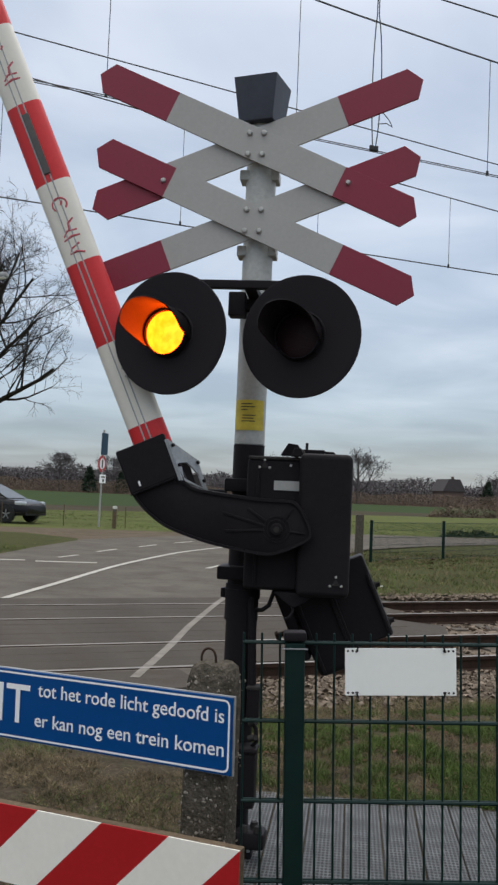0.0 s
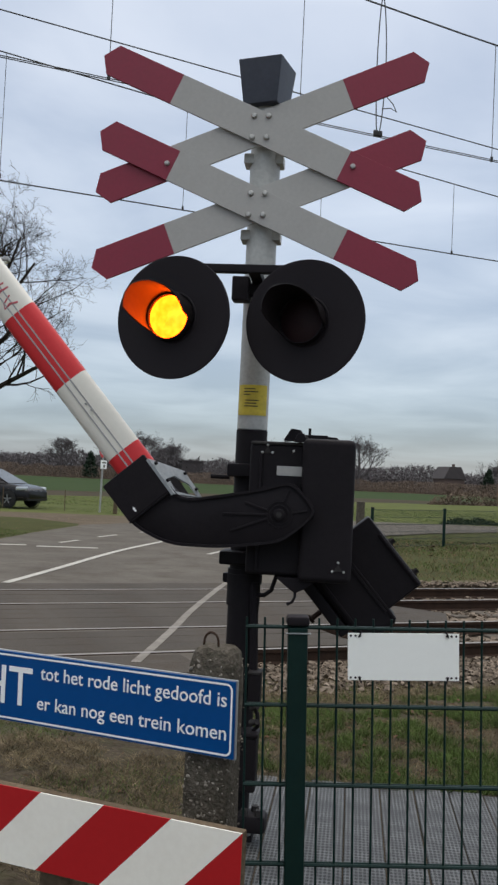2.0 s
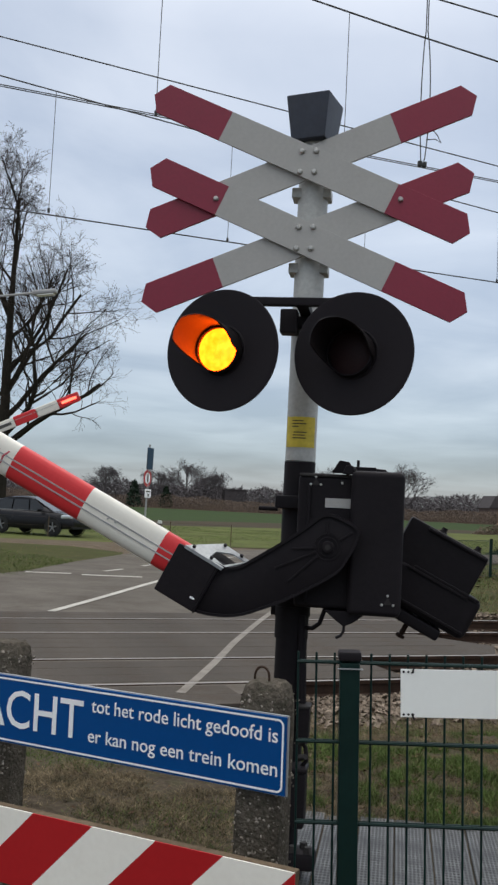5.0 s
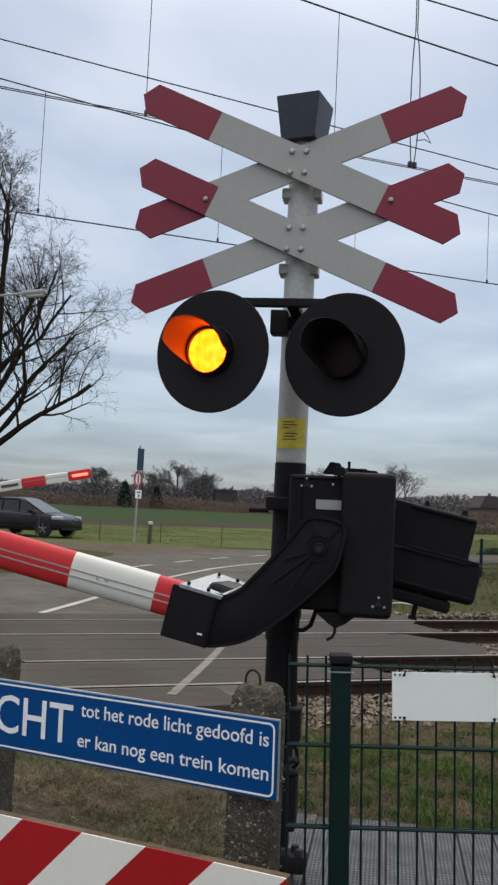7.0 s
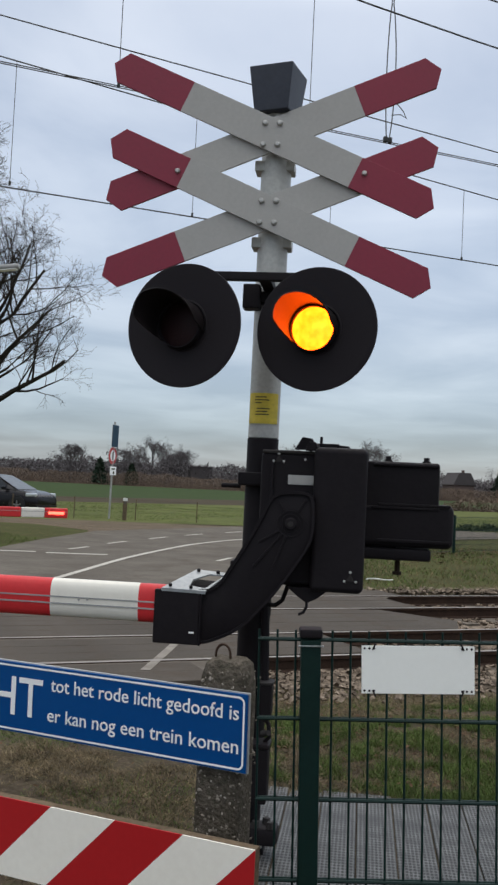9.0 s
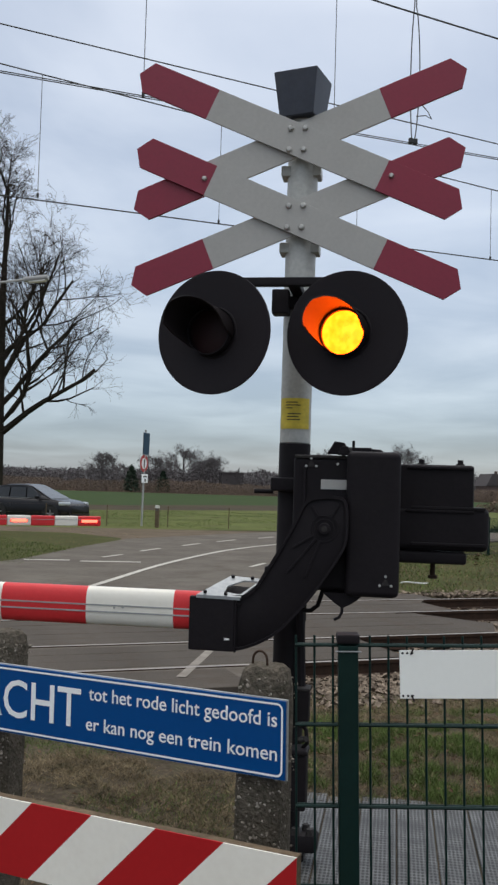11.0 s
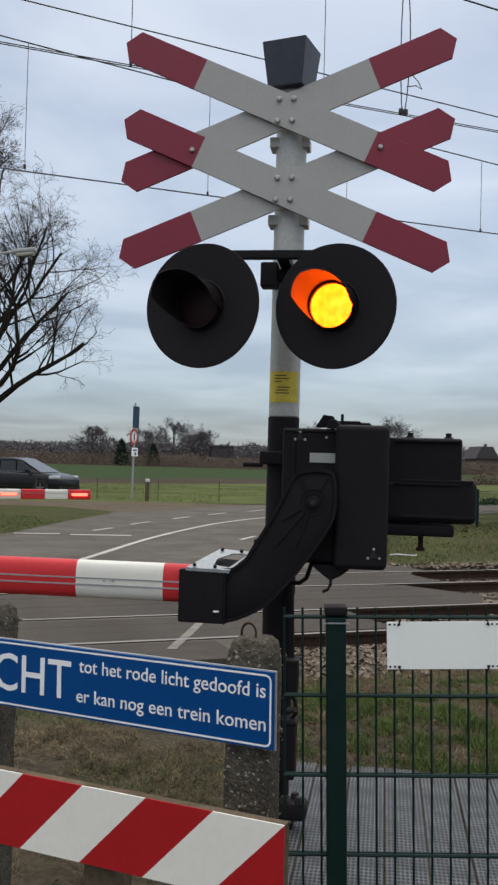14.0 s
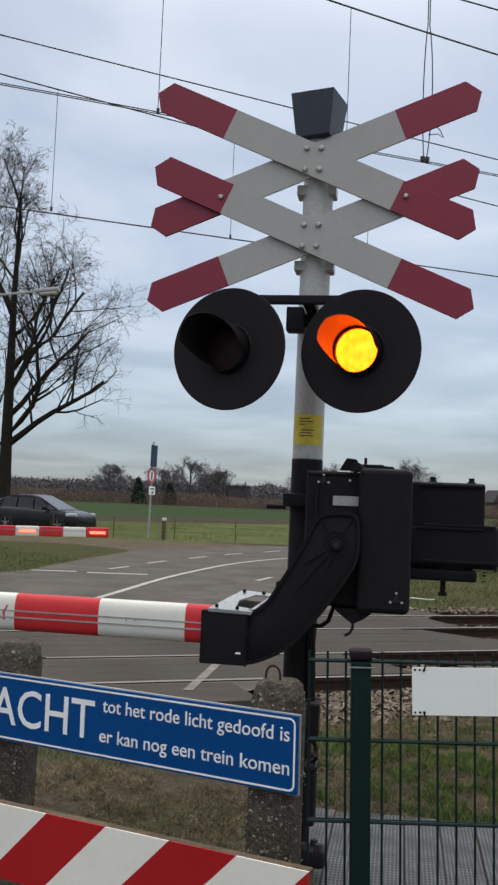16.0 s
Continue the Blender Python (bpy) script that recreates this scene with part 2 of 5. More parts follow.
    car_paint=mat("dark_metallic_paint", (0.009, 0.008, 0.0095), 0.22, 0.0, bump=0.0, scale=2, spec=0.3),
    car_glass=mat("tinted_glass", (0.02, 0.022, 0.024), 0.08, bump=0.0),
    tyre=mat("tyre_rubber", (0.015, 0.015, 0.015), 0.85, bump=0.1),
    rim=mat("alloy_rim", (0.35, 0.35, 0.36), 0.35, 0.7, bump=0),
    headlight=mat("clear_headlight", (0.6, 0.63, 0.66), 0.15, 0.3, bump=0),
    wire=mat("catenary_copper", (0.05, 0.05, 0.05), 0.6, 0.4, bump=0),
    lens_off=mat("unlit_red_lens", (0.026, 0.0105, 0.012), 0.5, bump=0.15, fine=120, col2=(0.02, 0.009, 0.01), spec=0.2),
    lens_on=mat("lit_signal_lens", (0.3, 0.05, 0.02), 0.4, bump=0, emit=(1.0, 0.065, 0.002), power=14.0),
    hood_in=mat("hood_lining", (0.016, 0.0125, 0.013), 0.4, bump=0.03, spec=0.28),
    strip_on=mat("lit_boom_lamp", (0.5, 0.1, 0.05), 0.4, bump=0, emit=(1.0, 0.085, 0.05), power=6.0),
    strip_off=mat("grey_lamp_strip", (0.09, 0.085, 0.075), 0.4, bump=0.05),
    brick_far=mat("distant_brick", (0.125, 0.088, 0.075), 0.9, bump=0.1, scale=1),
    roof_far=mat("distant_roof", (0.07, 0.06, 0.06), 0.9, bump=0.1, scale=1),
    wood_edge=mat("weathered_wood", (0.16, 0.12, 0.08), 0.9, col2=(0.08, 0.06, 0.04), scale=9, bump=0.5, spec=0.06),
    white_wall=mat("white_marker", (0.7, 0.7, 0.66), 0.6, bump=0.05),
    sign_red=mat("sign_red", (0.5, 0.03, 0.03), 0.5, bump=0),
    board_blue=mat("grey_blue_board", (0.035, 0.075, 0.12), 0.6, bump=0.02, spec=0.2),
    number_plate=mat("yellow_plate", (0.6, 0.45, 0.05), 0.5, bump=0),
)


def grating_material():
    m = bpy.data.materials.new("perforated_grating")
    m.use_nodes = True
    nt = m.node_tree
    N, L = nt.nodes.new, nt.links.new
    b = nt.nodes["Principled BSDF"]
    tc, mp = N("ShaderNodeTexCoord"), N("ShaderNodeMapping")
    mp.inputs["Scale"].default_value = (62, 36, 1)
    L(tc.outputs["Object"], mp.inputs["Vector"])
    vo = N("ShaderNodeTexVoronoi")
    vo.voronoi_dimensions = "2D"
    vo.inputs["Scale"].default_value, vo.inputs["Randomness"].default_value = 1.0, 0.06
    L(mp.outputs[0], vo.inputs["Vector"])
    r = N("ShaderNodeMapRange")
    r.inputs["From Min"].default_value, r.inputs["From Max"].default_value = 0.34, 0.42
    L(vo.outputs["Distance"], r.inputs["Value"])
    no = N("ShaderNodeTexNoise")
    no.inputs["Scale"].default_value, no.inputs["Detail"].default_value = 7, 6
    L(tc.outputs["Object"], no.inputs["Vector"])
    ra = N("ShaderNodeValToRGB")
    e = ra.color_ramp.elements
    e[0].position, e[0].color = 0.35, (0.05, 0.051, 0.051, 1)
    e[1].position, e[1].color = 0.65, (0.14, 0.141, 0.14, 1)
    L(no.outputs["Fac"], ra.inputs[0])
    mx = N("ShaderNodeMix")
    mx.data_type = "RGBA"
    mx.inputs["A"].default_value = (0.012, 0.012, 0.011, 1)
    L(r.outputs[0], mx.inputs["Factor"])
    L(ra.outputs[0], mx.inputs["B"])
    L(mx.outputs["Result"], b.inputs["Base Color"])
    b.inputs["Roughness"].default_value, b.inputs["Metallic"].default_value = 0.55, 0.25
    bp = N("ShaderNodeBump")
    bp.inputs["Strength"].default_value, bp.inputs["Distance"].default_value = 0.8, 0.01
    L(r.outputs[0], bp.inputs["Height"])
    L(bp.outputs[0], b.inputs["Normal"])
    return m


M["grating"] = grating_material()


def mottle(m, low, high, scale):
    """Lets a lit lens glow unevenly, as its ribbed glass does."""
    nt = m.node_tree
    tc, n, r = nt.nodes.new("ShaderNodeTexCoord"), nt.nodes.new("ShaderNodeTexNoise"), nt.nodes.new("ShaderNodeValToRGB")
    n.inputs["Scale"].default_value = scale
    nt.links.new(tc.outputs["Object"], n.inputs["Vector"])
    nt.links.new(n.outputs["Fac"], r.inputs[0])
    r.color_ramp.elements[0].position, r.color_ramp.elements[0].color = 0.38, (*low, 1)
    r.color_ramp.elements[1].position, r.color_ramp.elements[1].color = 0.64, (*high, 1)
    nt.links.new(r.outputs[0], nt.nodes["Principled BSDF"].inputs["Emission Color"])


mottle(M["lens_on"], (1.0, 0.062, 0.001), (1.0, 0.09, 0.0025), 34.0)


# ---- mesh helpers ----
def flat_faces(me):
    """Lets the large faces of a bevelled mesh stay flat: corner normals weighted by face area."""
    around = {}
    for p in me.polygons:
        for v in p.vertices:
            around.setdefault(v, []).append((p.normal.copy(), p.area))
    out = []
    for p in me.polygons:
        n0 = p.normal
        for v in p.vertices:
            n = Vector((0, 0, 0))
            for m, a in around[v]:
                if m.dot(n0) > 0.72:
                    n += m * a
            out.append(n.normalized() if n.length > 1e-12 else n0.copy())
    me.normals_split_custom_set(out)


def finish(name, me, material, parent=None, label="", m=None, smooth=True):
    me.materials.append(material if not isinstance(material, str) else M[material])
    if smooth:
        me.shade_smooth()
        me.set_sharp_from_angle(angle=radians(38))
        if len(me.polygons) < 700:
            flat_faces(me)
    ob = new(name, me)
    if parent is not None:
        ob.parent = parent
    if label:
        ob["label"] = label
    if m is not None:
        ob.matrix_basis = m
    return ob


def part(name, bm, material, parent=None, label="", m=None, smooth=True):
    me = bpy.data.meshes.new(name)
    bmesh.ops.recalc_face_normals(bm, faces=bm.faces[:])
    bm.to_mesh(me)
    bm.free()
    return finish(name, me, material, parent, label, m, smooth)


def raw(name, verts, faces, material, parent=None, label="", m=None, smooth=False):
    me = bpy.data.meshes.new(name)
    me.from_pydata([tuple(v) for v in verts], [], faces)
    me.update()
    return finish(name, me, material, parent, label, m, smooth)


def box(c, s, bev=0.0, m=None, bm=None, seg=2, taper=1.0):
    own = bm or bmesh.new()
    t = bmesh.new()
    bmesh.ops.create_cube(t, size=1)
    for v in t.verts:
        k = taper if v.co.z < 0 else 1.0
        v.co = Vector((v.co.x * s[0] * k, v.co.y * s[1] * k, v.co.z * s[2]))
    if bev:
        bmesh.ops.bevel(t, geom=t.edges[:], offset=bev, segments=seg, profile=0.5, affect="EDGES")
    mm = Matrix.Translation(c) @ (m or Matrix())
    t.transform(mm)
    return merge(own, t)


def merge(bm, t):
    vs = [bm.verts.new(v.co) for v in t.verts]
    t.verts.index_update()
    for f in t.faces:
        bm.faces.new([vs[v.index] for v in f.verts])
    t.free()
    return bm


def rod(p0, p1, r0, r1=None, seg=12, bm=None, bev=0.0):
    """A capped round bar from p0 to p1."""
    bm = bm or bmesh.new()
    p0, p1 = Vector(p0), Vector(p1)
    r1 = r0 if r1 is None else r1
    q = (p1 - p0).to_track_quat("Z", "Y")
    d = (p1 - p0).length
    prof = [(0.0, r0), (d, r1)]
    if bev:
        prof = [(0.0, r0 - bev), (bev, r0), (d - bev, r1), (d, r1 - bev)]
    rings = []
    for h, r in prof:
        rings.append([bm.verts.new(p0 + q @ Vector((r * math.cos(2 * math.pi * i / seg), r * math.sin(2 * math.pi * i / seg), h))) for i in range(seg)])
    for a, b in zip(rings, rings[1:]):
        for i in range(seg):
            bm.faces.new((a[i], a[(i + 1) % seg], b[(i + 1) % seg], b[i]))
    bm.faces.new(rings[0][::-1])
    bm.faces.new(rings[-1])
    return bm


def bent(points, r, seg=8, bm=None):
    """A round wire or pipe along the points, one closed tube."""
    bm = bm or bmesh.new()
    pts = [Vector(p) for p in points]
    rings = []
    side = None
    for i, p in enumerate(pts):
        d = (pts[min(i + 1, len(pts) - 1)] - pts[max(i - 1, 0)]).normalized()
        side = d.orthogonal().normalized() if side is None else (side - d * side.dot(d)).normalized()
        up = d.cross(side)
        rings.append([bm.verts.new(p + (side * math.cos(6.28318 * k / seg) + up * math.sin(6.28318 * k / seg)) * r) for k in range(seg)])
    for a, b in zip(rings, rings[1:]):
        for k in range(seg):
            bm.faces.new((a[k], a[(k + 1) % seg], b[(k + 1) % seg], b[k])).smooth = True
    bm.faces.new(rings[0][::-1])
    bm.faces.new(rings[-1])
    return bm


def slab(pts, y0, y1, bev=0.0, bm=None, seg=2):
    """A flat shape in x and z, thick from y0 to y1."""
    own = bm or bmesh.new()
    t = bmesh.new()
    f = t.faces.new([t.verts.new((x, y0, z)) for x, z in pts])
    r = bmesh.ops.extrude_face_region(t, geom=[f])
    for v in r["geom"]:
        if isinstance(v, bmesh.types.BMVert):
            v.co.y = y1
    bmesh.ops.recalc_face_normals(t, faces=t.faces[:])
    if bev:
        bmesh.ops.bevel(t, geom=t.edges[:], offset=bev, segments=seg, profile=0.5, affect="EDGES")
    return merge(own, t)


def lathe(prof, seg=40, bm=None, cap=False):
    """Turned round the local y axis: rows of (radius, y)."""
    bm = bm or bmesh.new()
    rings = [[bm.verts.new((r * math.cos(2 * math.pi * i / seg), y, r * math.sin(2 * math.pi * i / seg))) for i in range(seg)] for r, y in prof]
    for a, b in zip(rings, rings[1:]):
        for i in range(seg):
            bm.faces.new((a[i], a[(i + 1) % seg], b[(i + 1) % seg], b[i]))
    if cap:
        bm.faces.new(rings[0])
        bm.faces.new(rings[-1])
    return bm


def lettering(name, text, size, material, parent, m, width=None, depth=0.0008):
    cu = bpy.data.curves.new(name, "FONT")
    cu.body, cu.size, cu.extrude, cu.resolution_u = text, size, depth, 3
    cu.offset = size * 0.004
    tmp = new(name, cu)
    bpy.context.view_layer.update()
    me = bpy.data.meshes.new_from_object(tmp.evaluated_get(bpy.context.evaluated_depsgraph_get()))
    bpy.data.objects.remove(tmp)
    bpy.data.curves.remove(cu)
    if width:
        xs = [v.co.x for v in me.vertices]
        k, x0 = width / (max(xs) - min(xs)), min(xs)
        for v in me.vertices:
            v.co.x = (v.co.x - x0) * k
    me.materials.clear()
    ob = finish(name, me, material, parent, smooth=False, m=m)
    return ob


def empty(name, m, label, category, group=""):
    ob = new(name)
    ob.matrix_world = m
    return tagged(ob, label, category, group)


# ---- ground, road and tracks ----
TRACK = radians(22.6)
U, NRM = Vector((math.cos(TRACK), math.sin(TRACK), 0)), Vector((-math.sin(TRACK), math.cos(TRACK), 0))
LOW = -0.1


def smoothstep(a, b, x):
    k = min(max((x - a) / (b - a), 0), 1)
    return k * k * (3 - 2 * k)


def rail_n(x, y):
    return x * NRM.x + y * NRM.y


def height(x, y):
    """The lie of the land: the near verge is a little higher than the tracks and the fields."""
    n = rail_n(x, y)
    dip = 0.13 * smoothstep(7.4, 8.0, n) * smoothstep(14.6, 13.9, n)
    return 0.15 + (LOW - 0.05 - 0.15) * smoothstep(4.6, 7.6, n) - dip + 0.004 * noise.noise((x * 0.8, y * 0.8, 0)) * smoothstep(60, 20, abs(y))


def on_track(u, n, z=LOW):
    p = U * u + NRM * n
    return Vector((p.x, p.y, z))


def sheet(name, outline, z, material, label, category, step=None):
    """A flat sheet over the ground along an outline of (x, y)."""
    bm = bmesh.new()
    bm.faces.new([bm.verts.new((x, y, z if z is not None else height(x, y) + 0.012)) for x, y in outline])
    bmesh.ops.triangulate(bm, faces=bm.faces[:])
    ob = part(name, bm, material, smooth=False)
    return tagged(ob, label, category, kind="structure")


def build_ground():
    xs = [-3000, -800, -200, -60, -25] + [-12 + i * 0.4 for i in range(61)] + [25, 60, 200, 800, 3000]
    ys = [-3000, -300, -40, -8] + [-2 + i * 0.35 for i in range(72)] + [30, 45, 80, 200, 900, 4500]
    verts = [(x, y, height(x, y)) for y in ys for x in xs]
    w = len(xs)
    faces = [(j * w + i, j * w + i + 1, (j + 1) * w + i + 1, (j + 1) * w + i) for j in range(len(ys) - 1) for i in range(w - 1)]
    g = raw("ground", verts, faces, "earth", smooth=True)
    tagged(g, "damp brown earth verge with thin winter grass", "ground", kind="structure")


build_ground()
# the road over the tracks, curving off to the right beyond them
ROAD = [(-7.5, 3.4), (-3.2, 5.6), (-1.15, 7.6), (-0.55, 8.4)] + [tuple((on_track(3.2 + 0.95 * k, 8.3 + k))[:2]) for k in range(6)] + [(1.9, 15.9), (1.9, 18.0), (2.1, 22.0), (2.7, 27.0), (3.85, 30.4), (6.6, 34.3), (10.2, 38.1), (24, 47), (60, 62), (60, 66), (24, 50.5), (11.8, 44.0), (8.5, 43.3), (5.4, 42.7), (3.2, 42.0), (1.5, 40.6), (-0.6, 37.7), (-2.2, 35.0), (-3.95, 32.0), (-5.2, 29.7), (-5.75, 25.0), (-6.0, 21.0), (-6.6, 18.6), (-11, 17.2), (-20, 17.0), (-20, 3.4)]
sheet("road", ROAD, LOW + 0.006, "asphalt", "worn grey asphalt road over the level crossing", "road")
sheet("verge_left", [(-26, 18.2), (-11, 17.9), (-6.8, 19.0), (-6.05, 21.2), (-5.8, 24.5), (-5.2, 28.0), (-5.5, 30.4), (-7.7, 32.6), (-26, 33.0)], LOW - 0.015, "turf", "trampled grass verge at the road junction", "verge")
sheet("verge_right", [(1.75, 16.4), (16, 22.4), (40, 32.4), (60, 61.5), (24, 46.8), (10.2, 37.9), (6.6, 34.1), (3.9, 30.2), (2.75, 26.8), (2.0, 21.5), (1.8, 18.0)], LOW - 0.012, "turf", "rough winter grass beyond the tracks", "verge")


def band(name, near, far, z, material, label, category):
    """A strip of land between two lines of (x, y) with the same number of points."""
    n = len(near)
    verts = [(x, y, z) for x, y in near] + [(x, y, z) for x, y in far]
    return tagged(raw(name, verts, [(i, i + 1, n + i + 1, n + i) for i in range(n - 1)], material), label, category, kind="structure")


SHOULDER = [(-26, 33.2), (-7.6, 32.4), (-5.3, 29.4), (-3.95, 31.8), (-2.2, 34.8), (-0.6, 37.5), (0.6, 39.3)]
MEADOW = [(-26, 34.6), (-11, 36.0), (-7.6, 37.0), (-4.6, 37.5), (-2.2, 37.8), (-0.6, 38.2), (0.6, 39.6)]
band("road_shoulder", SHOULDER, MEADOW, LOW - 0.018, "sand", "sandy brown shoulder beside the road", "shoulder")
DITCH = [(-120, 44), (-40, 50), (-24, 57), (-15, 62), (-11.7, 64), (-6.5, 70), (4, 81), (14.7, 92), (26, 100), (60, 114), (160, 150)]
CROP = [(-120, 54), (-44, 62), (-28, 70), (-18, 77), (-14, 80), (-8.4, 90), (2, 104), (14, 112), (24, 117), (60, 132), (160, 172)]
band("meadow_strip", [(-120, 35), (-40, 34.4)] + MEADOW[:4] + [(0.6, 39.6), (3.2, 42.2), (8.5, 43.5), (24, 50.8), (60, 66.3)], DITCH, LOW - 0.03, "field_pale", "pale green meadow strip behind the road", "field")
band("field_brown", DITCH, CROP, LOW - 0.03, "field_brown", "brown ditch edge in the field", "field")
band("field_green", CROP, [(x * 1.6, 214) for x, y in CROP], LOW - 0.03, "field_green", "green winter crop field", "field")
band("far_field", [(-500, 214), (500, 214)], [(-500, 620), (500, 620)], LOW - 0.03, "field_brown", "brown rough land before the distant woods", "field")


def marking(name, pts, width, z=LOW + 0.0155, paint="road_white"):
    """A painted line along points, as a ribbon with worn ends."""
    vs, fs = [], []
    for i, p in enumerate(pts):
        a, b = Vector(pts[max(i - 1, 0)]), Vector(pts[min(i + 1, len(pts) - 1)])
        d = (b - a).normalized()
        s = Vector((-d.y, d.x)) * width / 2
        q = Vector(p)
        vs += [(*(q + s), z), (*(q - s), z)]
    for i in range(len(pts) - 1):
        fs.append((2 * i, 2 * i + 1, 2 * i + 3, 2 * i + 2))
    return tagged(raw(name, vs, fs, paint), "worn white painted road line", "road line", kind="structure")


def curve_pts(ctrl, n=6):
    out = []
    c = [Vector(p) for p in ctrl]
    c = [c[0] * 2 - c[1]] + c + [c[-1] * 2 - c[-2]]
    for i in range(1, len(c) - 2):
        for k in range(n):
            t = k / n
            out.append(tuple(0.5 * ((2 * c[i]) + (c[i + 1] - c[i - 1]) * t + (2 * c[i - 1] - 5 * c[i] + 4 * c[i + 1] - c[i + 2]) * t * t + (3 * c[i] - c[i - 1] - 3 * c[i + 1] + c[i + 2]) * t ** 3)))
    return out + [tuple(c[-2])]


marking("road_line", curve_pts([(-3.56, 13.8), (-3.28, 16.1), (-2.8, 20.3), (-2.05, 24.3), (-1.5, 26.3), (-0.6, 28.6), (1.6, 33.0)]), 0.13)
for a, b in (((-4.41, 21.85), (-4.14, 22.87)), ((-3.89, 24.27), (-3.57, 25.53)), ((-3.11, 26.99), (-2.74, 28.3)), ((-2.28, 29.54), (-1.79, 30.91)), ((-1.1, 32.25), (-0.56, 33.53)), ((-0.85, 20.53), (-0.57, 21.58)), ((-0.2, 23.3), (0.15, 24.4))):
    marking("road_line", [a, b], 0.11)
marking("road_line", [(-5.9, 20.5), (-4.92, 20.72)], 0.22)
marking("road_line", [(-4.65, 20.56), (-3.32, 20.77)], 0.22)
marking("road_line", curve_pts([(-0.97, 8.45), (-0.86, 9.55), (-0.77, 10.6), (-0.69, 11.7), (-0.58, 12.8), (-0.43, 14.2), (-0.28, 15.4)], 4), 0.09, paint="worn_white")

RAILS = (8.6, 9.98, 11.93, 13.29)
CROSS_END = 6.9


def build_rail(n):
    """One rail: foot, web and a polished head."""
    r = empty("rail", Matrix(), "steel rail with a polished top and rusty sides", "rail", "rails of the two tracks")
    r["kind"] = "structure"
    prof = [(-0.07, -0.16), (0.07, -0.16), (0.07, -0.145), (0.012, -0.13), (0.012, -0.045), (0.036, -0.035), (0.036, -0.004), (-0.036, -0.004), (-0.036, -0.035), (-0.012, -0.045), (-0.012, -0.13), (-0.07, -0.145)]
    verts, faces, k = [], [], len(prof)
    for u in (-40, 160):
        for dn, dz in prof:
            verts.append(on_track(u, n + dn, LOW + 0.016 + dz))
    faces = [(i, (i + 1) % k, k + (i + 1) % k, k + i) for i in range(k)]
    raw("rail_body", verts, faces, "rust", r)
    raw("rail_head", [on_track(-40, n - 0.03, LOW + 0.0165), on_track(160, n - 0.03, LOW + 0.0165), on_track(160, n + 0.03, LOW + 0.0165), on_track(-40, n + 0.03, LOW + 0.0165)], [(0, 1, 2, 3)], "rail_top", r)


def build_tracks():
    for n in RAILS:
        build_rail(n)
    # level panels between the rails on the road
    for a, b, e in ((7.7, 8.52, 2.9), (8.72, 9.86, 5.0), (10.08, 11.83, CROSS_END), (12.05, 13.17, 7.7), (13.4, 14.1, 8.2)):
        u0 = -7.0
        while u0 < e - 0.1:
            u1 = min(u0 + 40, e)
            strips = max(round((b - a) / 0.38), 1)
            w = (b - a) / strips
            for k in range(strips):
                c = box((0, 0, 0), (u1 - u0 - 0.012, w - (0.014 if strips > 1 else 0), 0.12), 0.01)
                p = on_track((u0 + u1) / 2, a + w * (k + 0.5), LOW - 0.049 - 0.002 * (k % 2))
                ob = part("crossing_panel", c, "panel", m=Matrix.Translation(p) @ Matrix.Rotation(TRACK, 4, "Z"))
                tagged(ob, "dark grey level crossing panel between the rails", "road panel", "crossing panels", "structure")
            u0 = u1
    # tapered guard where the panels end
    bm = bmesh.new()
    pts = [(CROSS_END, 10.08, 0.0), (CROSS_END, 11.83, 0.0), (CROSS_END + 1.1, 11.5, -0.12), (CROSS_END + 0.2, 10.12, -0.12)]
    bm.faces.new([bm.verts.new(on_track(u, n, LOW + 0.004 + z)) for u, n, z in pts])
    tagged(part("guard_plate", bm, "panel"), "sloping guard plate at the end of the crossing panels", "guard plate", kind="structure")
    bed = [on_track(2.5, 7.5, LOW - 0.17), on_track(160, 7.5, LOW - 0.17), on_track(160, 14.6, LOW - 0.17), on_track(CROSS_END - 0.2, 14.6, LOW - 0.17)]
    tagged(raw("track_bed", bed, [(0, 1, 2, 3)], "ballast"), "brown grey ballast bed of the tracks", "track bed", kind="structure")
    for na in (9.29, 12.61):
        for k in range(60):
            u = 5.2 + 0.6 * k + 0.02 * math.sin(k * 3.1)
            ob = part("sleeper", box((0, 0, 0), (0.24, 2.5, 0.1), 0.02), "sleeper", m=Matrix.Translation(on_track(u, na, LOW - 0.19)) @ Matrix.Rotation(TRACK, 4, "Z"))
            tagged(ob, "weathered concrete sleeper under the rails", "sleeper", "sleepers", "structure")


build_tracks()

# ---- the crossing signal with its barrier ----
SIG = pose(-0.012, 3.85, 0.15, 0, 0, -6)
ZB = 0.15
PIVOT = (0.1515, -0.225, 1.493 - ZB)


def crossbuck_arm(parent, cz, tilt, y):
    """One arm of the St Andrew's cross: white, with red pointed ends."""
    L, w, tip, red = 0.742, 0.0675, 0.045, 0.352
    m = Matrix.Translation((-0.018, y, cz)) @ Matrix.Rotation(-tilt, 4, "Y")
    arm = part("crossbuck_arm", slab([(-L + red, -w), (L - red, -w), (L - red, w), (-L + red, w)], 0, 0.012, 0.001), "white_paint", parent, "grey white cross arm", m)
    for s in (-1, 1):
        pts = [(s * (L - red), -w), (s * (L - tip), -w), (s * L, 0.0), (s * (L - tip), w), (s * (L - red), w)]
        part("red_end", slab(pts, -0.0006, 0.0126, 0.001), "red_paint", arm, "dull red pointed end")
    return arm


def build_lamp(parent, name, c, turn):
    """Signal lamp: round background screen, hood and lens; the glowing lens is a part that moves in it."""
    m = Matrix.Translation(c) @ Matrix.Rotation(radians(turn), 4, "Z")
